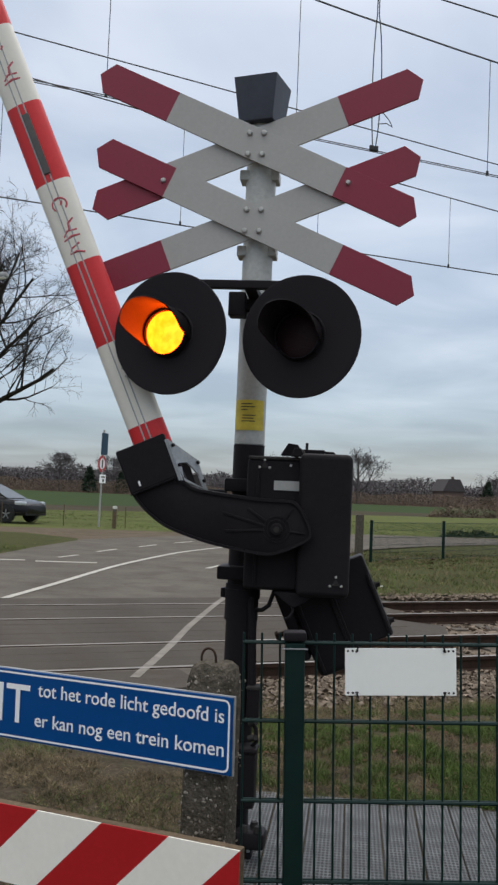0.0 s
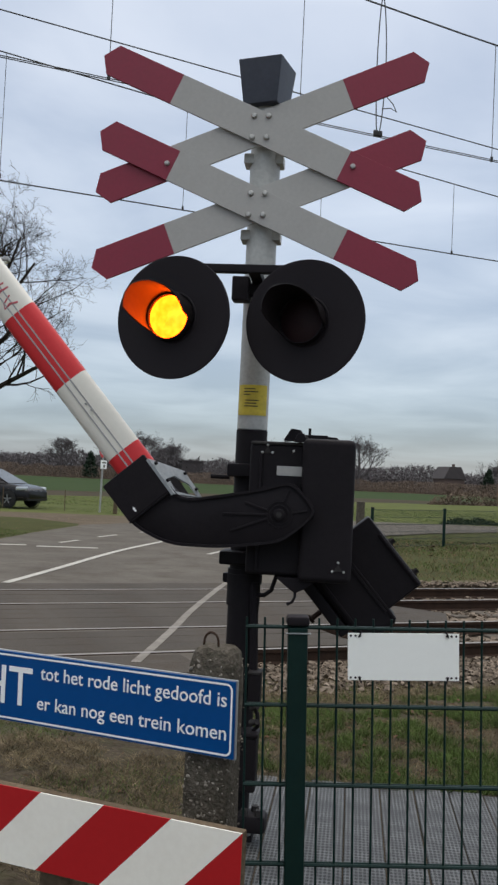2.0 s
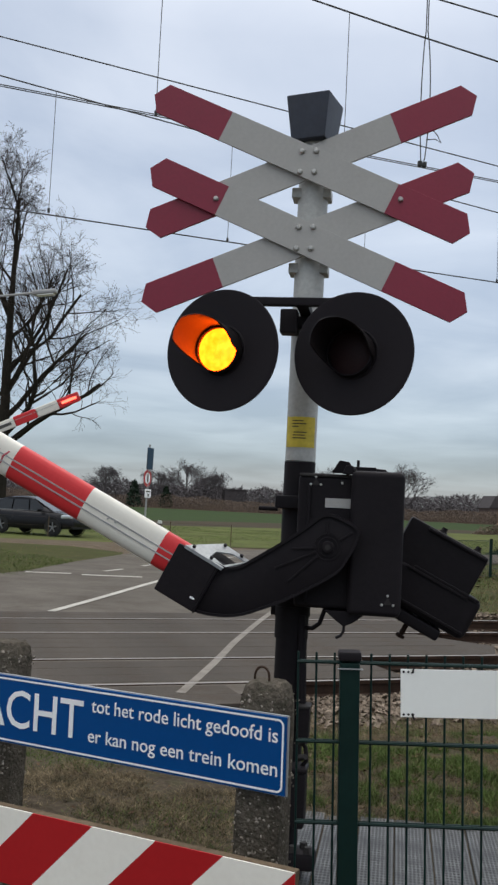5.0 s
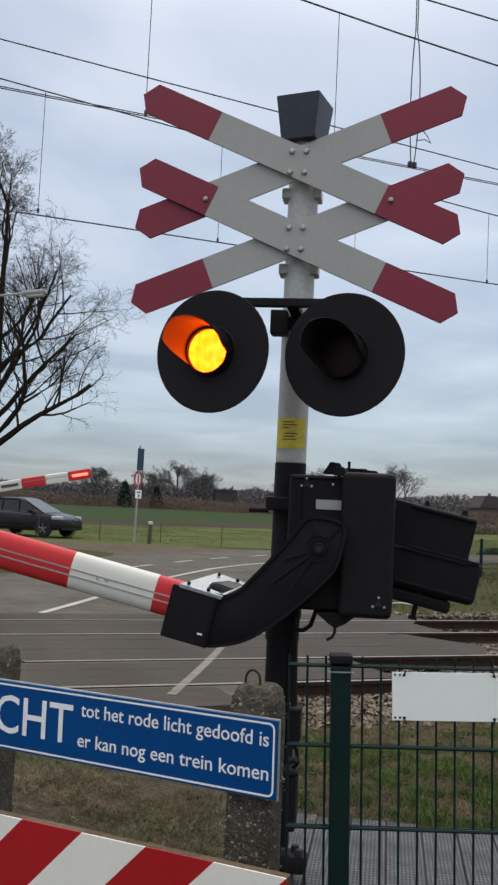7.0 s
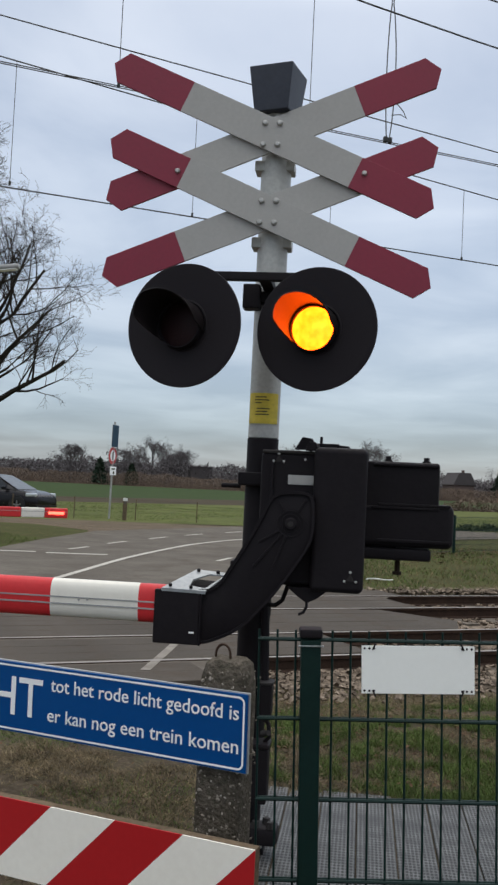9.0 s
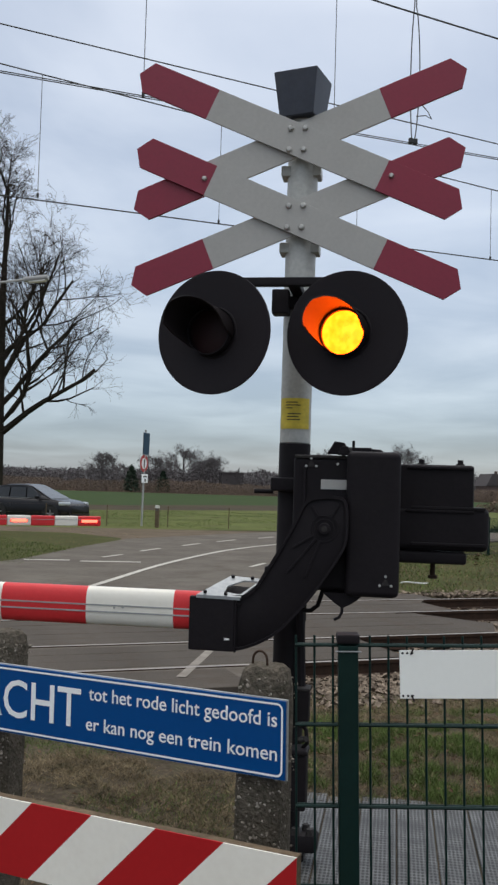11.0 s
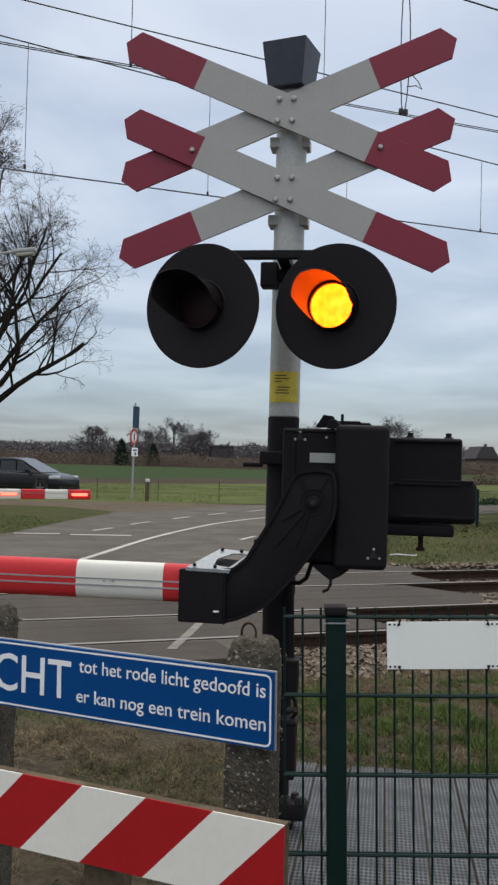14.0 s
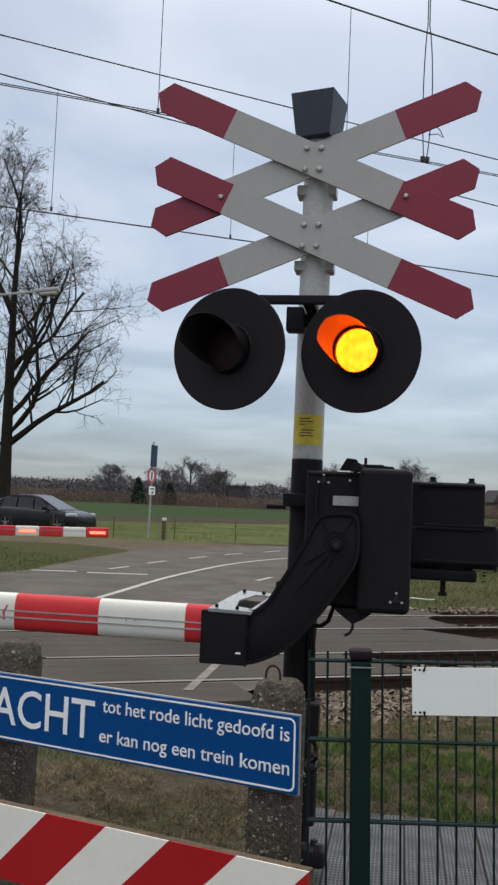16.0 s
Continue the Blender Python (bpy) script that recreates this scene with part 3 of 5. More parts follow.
    R = 0.2375
    lamp = part(name, lathe([(0.0, 0.012), (R - 0.004, 0.012), (R, 0.006), (R, -0.004), (R - 0.004, -0.006), (R - 0.02, -0.004), (0.1, 0.004), (0.096, 0.0)], 64), "matt_black", parent, "round black background screen", m)
    part("lamp_body", lathe([(0.0, 0.17), (0.08, 0.165), (0.115, 0.13), (0.125, 0.06), (0.125, 0.012)], 40), "black", lamp)
    at = Matrix.Translation((-0.007, 0, 0))
    # hood: a long tube round the lens, cut away below, deepest on the side towards the road
    cut = ((-14, 0.02), (-6, 0.2), (2, 0.38), (20, 0.5), (45, 0.64), (90, 0.86), (130, 1.0), (188, 1.0), (203, 0.72), (215, 0.36), (226, 0.05))
    hood = bmesh.new()
    seg, r0, r1 = 60, 0.0935, 0.089
    rows = []
    for i in range(seg + 1):
        deg = -14 + 240 * i / seg
        k = max(j for j in range(len(cut) - 1) if cut[j][0] <= deg + 1e-6)
        (d0, f0), (d1, f1) = cut[k], cut[k + 1]
        ln = 0.215 * (f0 + (f1 - f0) * (deg - d0) / (d1 - d0))
        a = radians(deg)
        rows.append([hood.verts.new((r * math.cos(a), y, r * math.sin(a) - 0.08 * y)) for r, y in ((r0, 0.003), (r0, -ln), (r1, -ln), (r1, 0.003))])
    for a, b in zip(rows, rows[1:]):
        for j in range(4):
            hood.faces.new((a[j], a[(j + 1) % 4], b[(j + 1) % 4], b[j]))
    part("hood", hood, "hood_in", lamp, "black hood over the lens", at)
    part("lens_ring", lathe([(0.0885, 0.004), (0.0885, -0.03), (0.0845, -0.03), (0.0845, 0.004)], 44), "matt_black", lamp, m=at)
    part("lens", lathe([(0.0, -0.022), (0.05, -0.019), (0.072, -0.014), (0.085, -0.008)], 40), "lens_off", lamp, "dark red unlit lens", at)
    glow = part("lamp_light", lathe([(0.0, -0.022), (0.05, -0.019), (0.072, -0.014), (0.0835, -0.008)], 40), "lens_on", lamp, "glowing red yellow signal light")
    return lamp, glow


def build_signal():
    s = empty("crossing_signal", SIG, "level crossing signal with red white double crossbuck, twin lamps and barrier", "crossing signal")
    up = rod((0, 0, 1.83 - ZB), (0.004, 0, 3.2 - ZB), 0.064, 0.064, 32, bev=0.004)
    part("pole", up, "pole", s, "grey upper pole")
    part("pole_foot", rod((-0.006, 0, 0.0), (0, 0, 1.83 - ZB), 0.065, 0.0655, 32), "black", s, "black painted lower pole")
    part("base_flange", box((0, 0, 0.015), (0.17, 0.17, 0.03), 0.006), "black", s)
    for x in (-0.07, 0.07):
        for y in (-0.07, 0.07):
            part("anchor_bolt", rod((x, y, 0.03), (x, y, 0.055), 0.008, seg=8), "bolt", s)
    part("cable_box", box((0.05, -0.09, 0.33), (0.085, 0.1, 0.22), 0.012), "black", s, "black cable box at the foot")
    part("cable_box_lid", box((0.05, -0.09, 0.448), (0.094, 0.112, 0.022), 0.008), "black", s)
    part("socket_box", box((0.07, -0.085, 0.625), (0.05, 0.08, 0.13), 0.008), "black", s, "small black socket box")
    part("socket_lid", box((0.07, -0.085, 0.694), (0.058, 0.09, 0.012), 0.004), "grey_black", s)
    for z in (0.49, 0.55):
        part("cable_gland", rod((0.062, -0.1, z), (0.088, -0.125, z + 0.012), 0.014, 0.011, 10), "grey_black", s)
    part("cable_tail", bent([(0.06, -0.09, 0.56), (0.085, -0.1, 0.53), (0.09, -0.1, 0.48), (0.065, -0.09, 0.45)], 0.009, 8), "black", s)
    part("conduit", bent([(0.06, -0.07, 0.66), (0.05, -0.06, 0.9), (0.04, -0.05, 1.05)], 0.018), "black", s)
    part("cable", bent([(0.05, -0.05, 1.15 - ZB), (0.09, -0.09, 1.155 - ZB), (0.12, -0.12, 1.18 - ZB), (0.14, -0.14, 1.24 - ZB)], 0.009, 8), "black", s, "black cable loop below the drive box")
    part("foot_box", box((0.075, -0.06, 0.085), (0.13, 0.11, 0.075), 0.02), "black", s)
    for x, y in ((0.05, -0.1), (0.11, -0.1), (0.09, -0.05)):
        part("foot_nut", rod((x, y, 0.12), (x, y, 0.145), 0.017, 0.014, 6), "grey_black", s)
    # yellow label wrapped round the pole
    lab = bmesh.new()
    rows = []
    for i in range(15):
        a = radians(-90 - 62 + 124 * i / 14)
        rows.append([lab.verts.new((0.0662 * math.cos(a), 0.0662 * math.sin(a), z - ZB)) for z in (1.89, 2.017)])
    for a, b in zip(rows, rows[1:]):
        lab.faces.new((a[0], b[0], b[1], a[1]))
    lb = part("label", lab, "yellow", s, "yellow label with small dark print")
    for k, (w, dx) in enumerate(((0.05, -0.012), (0.062, -0.006), (0.03, -0.022), (0.056, 0.0), (0.05, -0.006), (0.058, -0.004))):
        bb = bmesh.new()
        z = 2.0 - ZB - 0.012 * k - (0.012 if k > 2 else 0)
        rows = []
        for i in range(5):
            a = radians(-90) + (dx - w / 2 + w * i / 4) / 0.067
            rows.append([bb.verts.new((0.0668 * math.cos(a), 0.0668 * math.sin(a), z + dz)) for dz in (-0.0022, 0.0022)])
        for a, b in zip(rows, rows[1:]):
            bb.faces.new((a[0], b[0], b[1], a[1]))
        part("print_bar", bb, "print_dark", lb)
    # double crossbuck
    T = radians(22.0)
    for cz in (3.089 - ZB, 2.763 - ZB):
        crossbuck_arm(s, cz, T, -0.088)
        crossbuck_arm(s, cz, -T - 0.036, -0.104)
        for dx in (-0.03, 0.03):
            for dz in (-0.045, 0.045):
                part("bolt", lathe([(0.0, -0.012), (0.008, -0.011), (0.0125, -0.005), (0.0125, 0.0)], 12), "bolt", s, m=Matrix.Translation((-0.014 + dx + dz * 0.06, -0.1045, cz + dz)))
        for dz in (-0.112,):
            c = box((0, 0.0, cz + dz), (0.168, 0.09, 0.045), 0.006)
            part("clamp", c, "pole", s, "galvanised clamp")
    for x, z in ((-0.40, 2.93), (0.375, 2.925)):
        part("bolt", lathe([(0.0, -0.012), (0.008, -0.011), (0.0115, -0.005), (0.0115, 0.0)], 12), "bolt", s, m=Matrix.Translation((x, -0.105, z - ZB)))
    # sounder housing on top
    hm = Matrix.Translation((-0.003, -0.02, 3.289 - ZB)) @ Matrix.Rotation(radians(-15), 4, "Z")
    bell = part("bell_housing", box((0, 0, 0), (0.194, 0.194, 0.19), 0.006, taper=0.78), "navy", s, "dark blue grey sounder housing", hm)
    part("housing_neck", rod((0, 0, 3.18 - ZB), (0, 0, 3.21 - ZB), 0.045, seg=20), "navy", s)
    # lamps on a cross bar
    part("lamp_bar", box((-0.008, -0.27, 2.453 - ZB), (0.48, 0.034, 0.034), 0.005), "black", s, "black cross bar")
    part("junction_box", box((-0.062, -0.1, 2.405 - ZB), (0.07, 0.08, 0.1), 0.006), "black", s)
    part("lamp_clamp", box((0.0, -0.03, 2.41 - ZB), (0.135, 0.14, 0.05), 0.008), "black", s)
    lamps = [build_lamp(s, "signal_lamp", (-0.285, -0.402, 2.23 - ZB), -16), build_lamp(s, "signal_lamp", (0.219, -0.365, 2.236 - ZB), -15)]
    part("lamp_arm", box((0.005, -0.165, 2.453 - ZB), (0.05, 0.2, 0.03), 0.005), "black", s)
    for x in (-0.25, 0.2):
        part("lamp_hanger", rod((x, -0.27, 2.24 - ZB), (x, -0.27, 2.46 - ZB), 0.018, seg=12), "black", s)
    # drive box
    bx = part("drive_box", box((0.114, -0.1, 1.51 - ZB), (0.236, 0.2, 0.525), 0.018, seg=3), "black", s, "black barrier drive box", Matrix.Translation((0.021, 0, 0)))
    part("cover", box((0.312, -0.115, 1.515 - ZB), (0.208, 0.29, 0.56), 0.024, seg=3), "black", bx, "black drive cover")
    part("cover_lip", box((0.2, -0.1, 1.772 - ZB), (0.4, 0.215, 0.014), 0.006), "grey_black", bx)
    part("lifting_lug", slab([(0.17, 1.78 - ZB), (0.225, 1.78 - ZB), (0.21, 1.815 - ZB), (0.185, 1.815 - ZB)], -0.23, -0.2, 0.003), "black", bx)
    part("lug_loop", bent([(0.19, -0.2, 1.775 - ZB), (0.2, -0.205, 1.8 - ZB), (0.215, -0.205, 1.803 - ZB), (0.228, -0.2, 1.78 - ZB)], 0.008, 8), "grey_black", bx)
    part("side_flange", box((0.042, -0.208, 1.5 - ZB), (0.012, 0.012, 0.46), 0.003), "black", bx)
    part("top_hook", bent([(0.29, -0.06, 1.79 - ZB), (0.3, -0.06, 1.808 - ZB), (0.335, -0.06, 1.806 - ZB), (0.345, -0.06, 1.795 - ZB)], 0.006, 6), "black", bx)
    part("hatch", slab([(0.035, 1.45 - ZB), (0.18, 1.45 - ZB), (0.18, 1.6 - ZB), (0.05, 1.6 - ZB), (0.035, 1.58 - ZB)], -0.21, -0.198, 0.004), "black", bx)
    part("keel", slab([(0.12, 1.245 - ZB), (0.29, 1.245 - ZB), (0.24, 1.205 - ZB), (0.2, 1.185 - ZB), (0.17, 1.205 - ZB)], -0.22, -0.04, 0.004), "black", bx)
    part("cable", bent([(0.2, -0.2, 1.2 - ZB), (0.2, -0.21, 1.17 - ZB), (0.19, -0.215, 1.15 - ZB), (0.17, -0.215, 1.14 - ZB)], 0.006, 6), "black", bx, "loose black cable end")
    part("name_plate", slab([(0.106, 1.645 - ZB), (0.212, 1.645 - ZB), (0.212, 1.683 - ZB), (0.106, 1.683 - ZB)], -0.2045, -0.2005, 0.001), "white_paint", bx, "blank white name plate")
    for x, z in ((0.046, 1.735), (0.086, 1.735), (0.066, 1.765), (0.17, 1.745)):
        part("screw", lathe([(0.0, -0.006), (0.005, -0.005), (0.0055, 0.0)], 8), "bolt", bx, m=Matrix.Translation((x, -0.201, z - ZB)))
    for x, z in ((0.343, 1.283), (0.387, 1.283), (0.365, 1.318)):
        part("screw", lathe([(0.0, -0.006), (0.005, -0.005), (0.0055, 0.0)], 8), "bolt", bx, m=Matrix.Translation((x, -0.261, z - ZB)))
    part("top_switch", slab([(0.12, 1.79 - ZB), (0.21, 1.79 - ZB), (0.19, 1.835 - ZB), (0.15, 1.84 - ZB)], -0.1, -0.02, 0.003), "black", bx)
    part("top_valve", box((0.25, -0.06, 1.805 - ZB), (0.1, 0.04, 0.025), 0.004), "black", bx)
    for cx, cz, y in ((0.066, 1.742, -0.2015), (0.365, 1.294, -0.2615)):
        part("warning_triangle", slab([(cx - 0.016, cz - 0.01 - ZB), (cx + 0.016, cz - 0.01 - ZB), (cx, cz + 0.018 - ZB)], y - 0.002, y + 0.003), "grey_black", bx)
    part("top_pin", rod((0.225, -0.06, 1.8 - ZB), (0.225, -0.06, 1.845 - ZB), 0.006, seg=8), "black", bx)
    part("box_bracket", box((0.0, -0.03, 1.66 - ZB), (0.17, 0.17, 0.055), 0.008), "black", s)
    part("box_bracket", box((-0.01, -0.03, 1.3 - ZB), (0.18, 0.17, 0.055), 0.008), "black", s)
    part("bracket_bolt", rod((-0.16, -0.04, 1.63 - ZB), (-0.08, -0.04, 1.63 - ZB), 0.010, seg=10), "black", s)
    for z in (1.29, 1.21):
        part("band", rod((-0.004, 0, z - 0.02 - ZB), (-0.004, 0, z + 0.02 - ZB), 0.075, seg=24), "black", s)
        part("band_lug", box((-0.078, -0.0, z - ZB), (0.03, 0.045, 0.04), 0.006), "black", s)
    part("lower_sleeve", rod((-0.005, 0, 1.1 - ZB), (-0.004, 0, 1.25 - ZB), 0.07, 0.07, 28), "black", s)
    return s, lamps


signal, (lamp_left, lamp_right) = build_signal()


def raw_fold(quad):
    """The lip folded down along the front edge of the bracket plate."""
    a, b = quad[0] + Vector((0, -0.001, 0)), quad[1] + Vector((0, -0.001, 0))
    bm = bmesh.new()
    vs = [bm.verts.new(p + Vector((0, y, z))) for y, z in ((0, 0), (-0.003, 0), (-0.003, -0.012), (0, -0.012)) for p in (a, b)]
    for i in range(4):
        j = (i + 1) % 4
        bm.faces.new((vs[2 * i], vs[2 * i + 1], vs[2 * j + 1], vs[2 * j]))
    bm.faces.new((vs[0], vs[2], vs[4], vs[6]))
    bm.faces.new((vs[1], vs[7], vs[5], vs[3]))
    return bm


def build_boom(parent):
    """The barrier arm about its shaft: crank, boom with stripes and counterweights. Built level, pointing to -x."""
    ctrl = [(-0.512, -0.478), (-0.512, -0.277), (-0.33, -0.276), (-0.269, -0.246), (-0.232, -0.183), (-0.194, -0.12), (-0.135, -0.016), (-0.1, 0.06), (-0.082, 0.1), (-0.044, 0.124), (0.06, 0.128), (0.09, 0.1), (0.092, -0.04), (0.068, -0.1), (-0.031, -0.25), (-0.082, -0.313), (-0.17, -0.412), (-0.28, -0.468), (-0.35, -0.482)]
    outline = ctrl
    for _ in range(2):
        # round the outline off, but for the straight end that holds the boom
        soft_pts = outline[:2]
        for a, b in zip(outline[2:-1], outline[3:]):
            soft_pts += [(a[0] * 0.75 + b[0] * 0.25, a[1] * 0.75 + b[1] * 0.25), (a[0] * 0.25 + b[0] * 0.75, a[1] * 0.25 + b[1] * 0.75)]
        outline = soft_pts + [ctrl[-1]]
    crank = part("barrier_arm", slab(outline, -0.074, 0.02, 0.003), "black", parent, "moving barrier arm with black cranked bracket", Matrix.Translation(PIVOT))
    # raised rim along the cast edge
    n = len(outline)
    inner = []
    for i, p in enumerate(outline):
        q0, q1 = Vector(outline[i - 1]), Vector(outline[(i + 1) % n])
        d = (q1 - q0).normalized()
        inner.append((p[0] + d.y * 0.011, p[1] - d.x * 0.011))
    verts, faces = [], []
    for y in (-0.0735, -0.084):
        verts += [(x, y, z) for x, z in outline] + [(x, y, z) for x, z in inner]
    for i in range(n):
        j = (i + 1) % n
        faces += [(2 * n + i, 2 * n + j, 3 * n + j, 3 * n + i), (i, j, 2 * n + j, 2 * n + i), (n + j, n + i, 3 * n + i, 3 * n + j)]
    raw("cast_rim", verts, faces, "black", crank)
    # the socket that grips the boom, with its joint
    part("socket", box((-0.424, -0.033, -0.378), (0.178, 0.122, 0.207), 0.006), "black", crank, "black steel boom socket")
    part("joint_strip", box((-0.332, -0.033, -0.379), (0.006, 0.124, 0.209), 0.002), "black", crank)
    # hub with rings and stiffening ribs
    part("shaft", rod((0, 0.08, 0), (0, -0.089, 0), 0.024, seg=20, bev=0.004), "black", crank)
    part("shaft_nut", rod((0, -0.088, 0), (0, -0.094, 0), 0.012, seg=6), "grey_black", crank)
    for r in (0.034, 0.048):
        part("hub_ring", lathe([(r, -0.073), (r, -0.078), (r + 0.004, -0.078), (r + 0.005, -0.073)], 32), "black", crank)
    for a0, ln in ((212, 0.09), (250, 0.15), (231, 0.17), (60, 0.06), (120, 0.05)):
        ca, sa = math.cos(radians(a0)), math.sin(radians(a0))
        part("rib", box((ca * (0.05 + ln / 2), -0.077, sa * (0.05 + ln / 2)), (ln, 0.008, 0.009), 0.002, m=Matrix.Rotation(-radians(a0), 4, "Y")), "black", crank)
    # zinc plate on top of the socket, with a cut-out over an added black wedge
    quad = [Vector(v) for v in ((-0.486, -0.092, -0.268), (-0.315, -0.092, -0.272), (-0.245, 0.045, -0.212), (-0.375, 0.045, -0.204))]

    def on_plate(u, v, dz=0.0):
        return quad[0].lerp(quad[1], u).lerp(quad[3].lerp(quad[2], u), v) + Vector((0, 0, dz))

    hole = [(0.5, 0.22), (0.92, 0.12), (0.97, 0.85), (0.55, 0.84), (0.36, 0.5)]
    rim_uv = [(0.0, 0.0), (1.0, 0.0), (1.0, 1.0), (0.4, 1.0), (0.0, 1.0)]
    verts = [on_plate(*c, dz) for dz in (0.0, -0.005) for c in rim_uv + hole]
    faces = []
    for i in range(5):
        j = (i + 1) % 5
        faces += [(i, j, 5 + j, 5 + i), (10 + j, 10 + i, 15 + i, 15 + j), (j, i, 10 + i, 10 + j), (5 + i, 5 + j, 15 + j, 15 + i)]
    part_plate = raw("boom_bracket", verts, faces, "steel", crank, "zinc coated bracket plate with a cut-out")
    # added black wedge, sunk below the plate so the hole shows dark
    wedge = [on_plate(u, v, -0.035) for u, v in ((0.04, 0.04), (0.98, 0.04), (0.98, 0.96), (0.04, 0.96))]
    base = [Vector((p.x, p.y, -0.3)) for p in wedge]
    raw("cutout_dark_backing", wedge + base, [(0, 1, 2, 3), (0, 4, 5, 1), (1, 5, 6, 2), (2, 6, 7, 3), (3, 7, 4, 0)], "black", crank)
    for u, v in ((0.12, 0.1), (0.62, 0.08), (0.14, 0.92), (0.72, 0.93)):
        p = on_plate(u, v)
        part("bolt", rod(p, p + Vector((0, -0.003, 0.01)), 0.007, seg=6), "black", crank)
    part("fold", raw_fold(quad), "steel", part_plate)
    part("sticker", slab([(-0.372, -0.437), (-0.352, -0.437), (-0.352, -0.43), (-0.372, -0.43)], -0.096, -0.094), "sign_white", crank)
    # boom, in painted sections, with two grooves along its side
    boom = None
    x, k = -0.46, 0
    zc, hh = -0.336, 0.0755
    for ln in [0.118] + [0.352] * 13:
        x1 = x - ln
        pts = []
        for i in range(20):
            a = 2 * math.pi * i / 20
            ca, sa = math.cos(a), math.sin(a)
            pts.append((0.042 * math.copysign(abs(ca) ** 0.7, ca), hh * math.copysign(abs(sa) ** 0.8, sa)))
        bm = bmesh.new()
        rings = [[bm.verts.new((xx, -0.045 + py, zc + pz)) for py, pz in pts] for xx in (x, x1)]
        for i in range(20):
            bm.faces.new((rings[0][i], rings[0][(i + 1) % 20], rings[1][(i + 1) % 20], rings[1][i]))
        bm.faces.new(rings[0][::-1])
        bm.faces.new(rings[1])
        sec = part("boom_section", bm, "boom_red" if k % 2 == 0 else "boom_white", crank, "red boom section" if k % 2 == 0 else "white boom section")
        for gz in (0.008, -0.018):
            part("groove", box(((x + x1) / 2, -0.0865, zc + gz), (ln - 0.001, 0.004, 0.0055), 0), "alu", sec)
        if k == 1:
            part("screw", rod((x - 0.2, -0.085, zc + 0.004), (x - 0.2, -0.096, zc + 0.004), 0.005, seg=6), "bolt", sec)
            part("screw", rod((x - 0.235, -0.085, zc + 0.0), (x - 0.235, -0.094, zc + 0.0), 0.004, seg=6), "bolt", sec)
        if k == 3 or k == 5:
            # scrawled paint, unreadable strokes
            arc = [(-0.25 + 0.028 * math.cos(radians(40 + 26 * j)), 0.03 * math.sin(radians(40 + 26 * j))) for j in range(12)]
            strokes = [[(-0.03, 0.03), (-0.045, 0.0), (-0.04, -0.03), (-0.06, -0.02), (-0.075, 0.02)], [(-0.1, -0.035), (-0.11, 0.0), (-0.105, 0.035)], [(-0.13, 0.03), (-0.135, -0.01), (-0.115, -0.03)], [(-0.135, 0.0), (-0.165, 0.005), (-0.18, 0.03)], arc, [(-0.245, 0.004), (-0.262, 0.012)]]
            if k == 5:
                strokes = strokes[1:4] + [strokes[5]]
            for st in strokes:
                st = [Vector((x + a, -0.0862 + abs(b) * 0.13, zc + b)) for a, b in st]
                part("scrawl", bent(st, 0.0052, 6), "graffiti", sec, "red scrawled paint")
        if k == 4:
            part("lamp_strip", box((x - 0.17, -0.088, zc + 0.0), (0.27, 0.012, 0.03), 0.004), "strip_off", sec, "grey strip lamp")
        x, k = x1, k + 1
    strip = part("lamp_light", box((-0.46 - 0.118 - 3 * 0.352 - 0.17, -0.088, zc), (0.26, 0.008, 0.024), 0.003), "strip_on", crank, "glowing strip light on the boom")
    # counterweights on a rear crank
    part("rear_crank", slab([(-0.1, -0.08), (-0.1, 0.08), (0.0, 0.12), (0.25, 0.12), (0.42, 0.25), (0.42, -0.13), (0.22, -0.12), (0.0, -0.12)], 0.34, 0.37, 0.005), "black", crank)
    part("rear_shaft", rod((0, 0.05, 0), (0, 0.37, 0), 0.03, seg=16), "black", crank)
    part("counterweight", box((0.41, 0.38, 0.168), (0.36, 0.14, 0.2), 0.012), "black", crank, "black counterweight")
    part("counterweight", box((0.442, 0.38, 0.002), (0.424, 0.15, 0.184), 0.028, seg=3), "black", crank, "black counterweight")
    part("counterweight", box((0.395, 0.38, -0.12), (0.34, 0.13, 0.05), 0.012), "black", crank, "black counterweight")
    part("hanging_rod", rod((0.43, 0.38, -0.14), (0.43, 0.38, -0.2), 0.011, seg=8), "rust", crank)
    part("rod_nut", rod((0.43, 0.38, -0.196), (0.43, 0.38, -0.21), 0.019, seg=6), "rust", crank)
    for cx in (0.375, 0.535):
        part("counterweight_bolt", rod((cx, 0.35, 0.26), (cx, 0.35, 0.29), 0.012, seg=6), "black", crank)
        part("counterweight_washer", rod((cx, 0.35, 0.266), (cx, 0.35, 0.274), 0.018, seg=12), "grey_black", crank)
    for x, w, z in ((0.45, 0.28, 0.075), (0.487, 0.3, 0.088), (0.487, 0.3, -0.062), (0.45, 0.27, 0.255)):
        part("counterweight_rib", box((x, 0.303, z), (w, 0.012, 0.012), 0.003), "black", crank)
    return crank, strip


barrier_arm, boom_strip = build_boom(signal)

# ---- waiting-place boards: information sign on concrete posts, striped guard board ----
BT = radians(22.0)
BDIR = Matrix.Rotation(-BT, 4, "Z")


def build_info_sign():
    H, W = 0.2, 1.26
    s = empty("info_sign", Matrix.Translation((-0.022, 2.385, 0.895)) @ Matrix.Rotation(radians(-25.5), 4, "Z") @ Matrix.Rotation(radians(-0.9), 4, "Y"), "blue sign with white border and Dutch warning text on concrete posts", "sign")
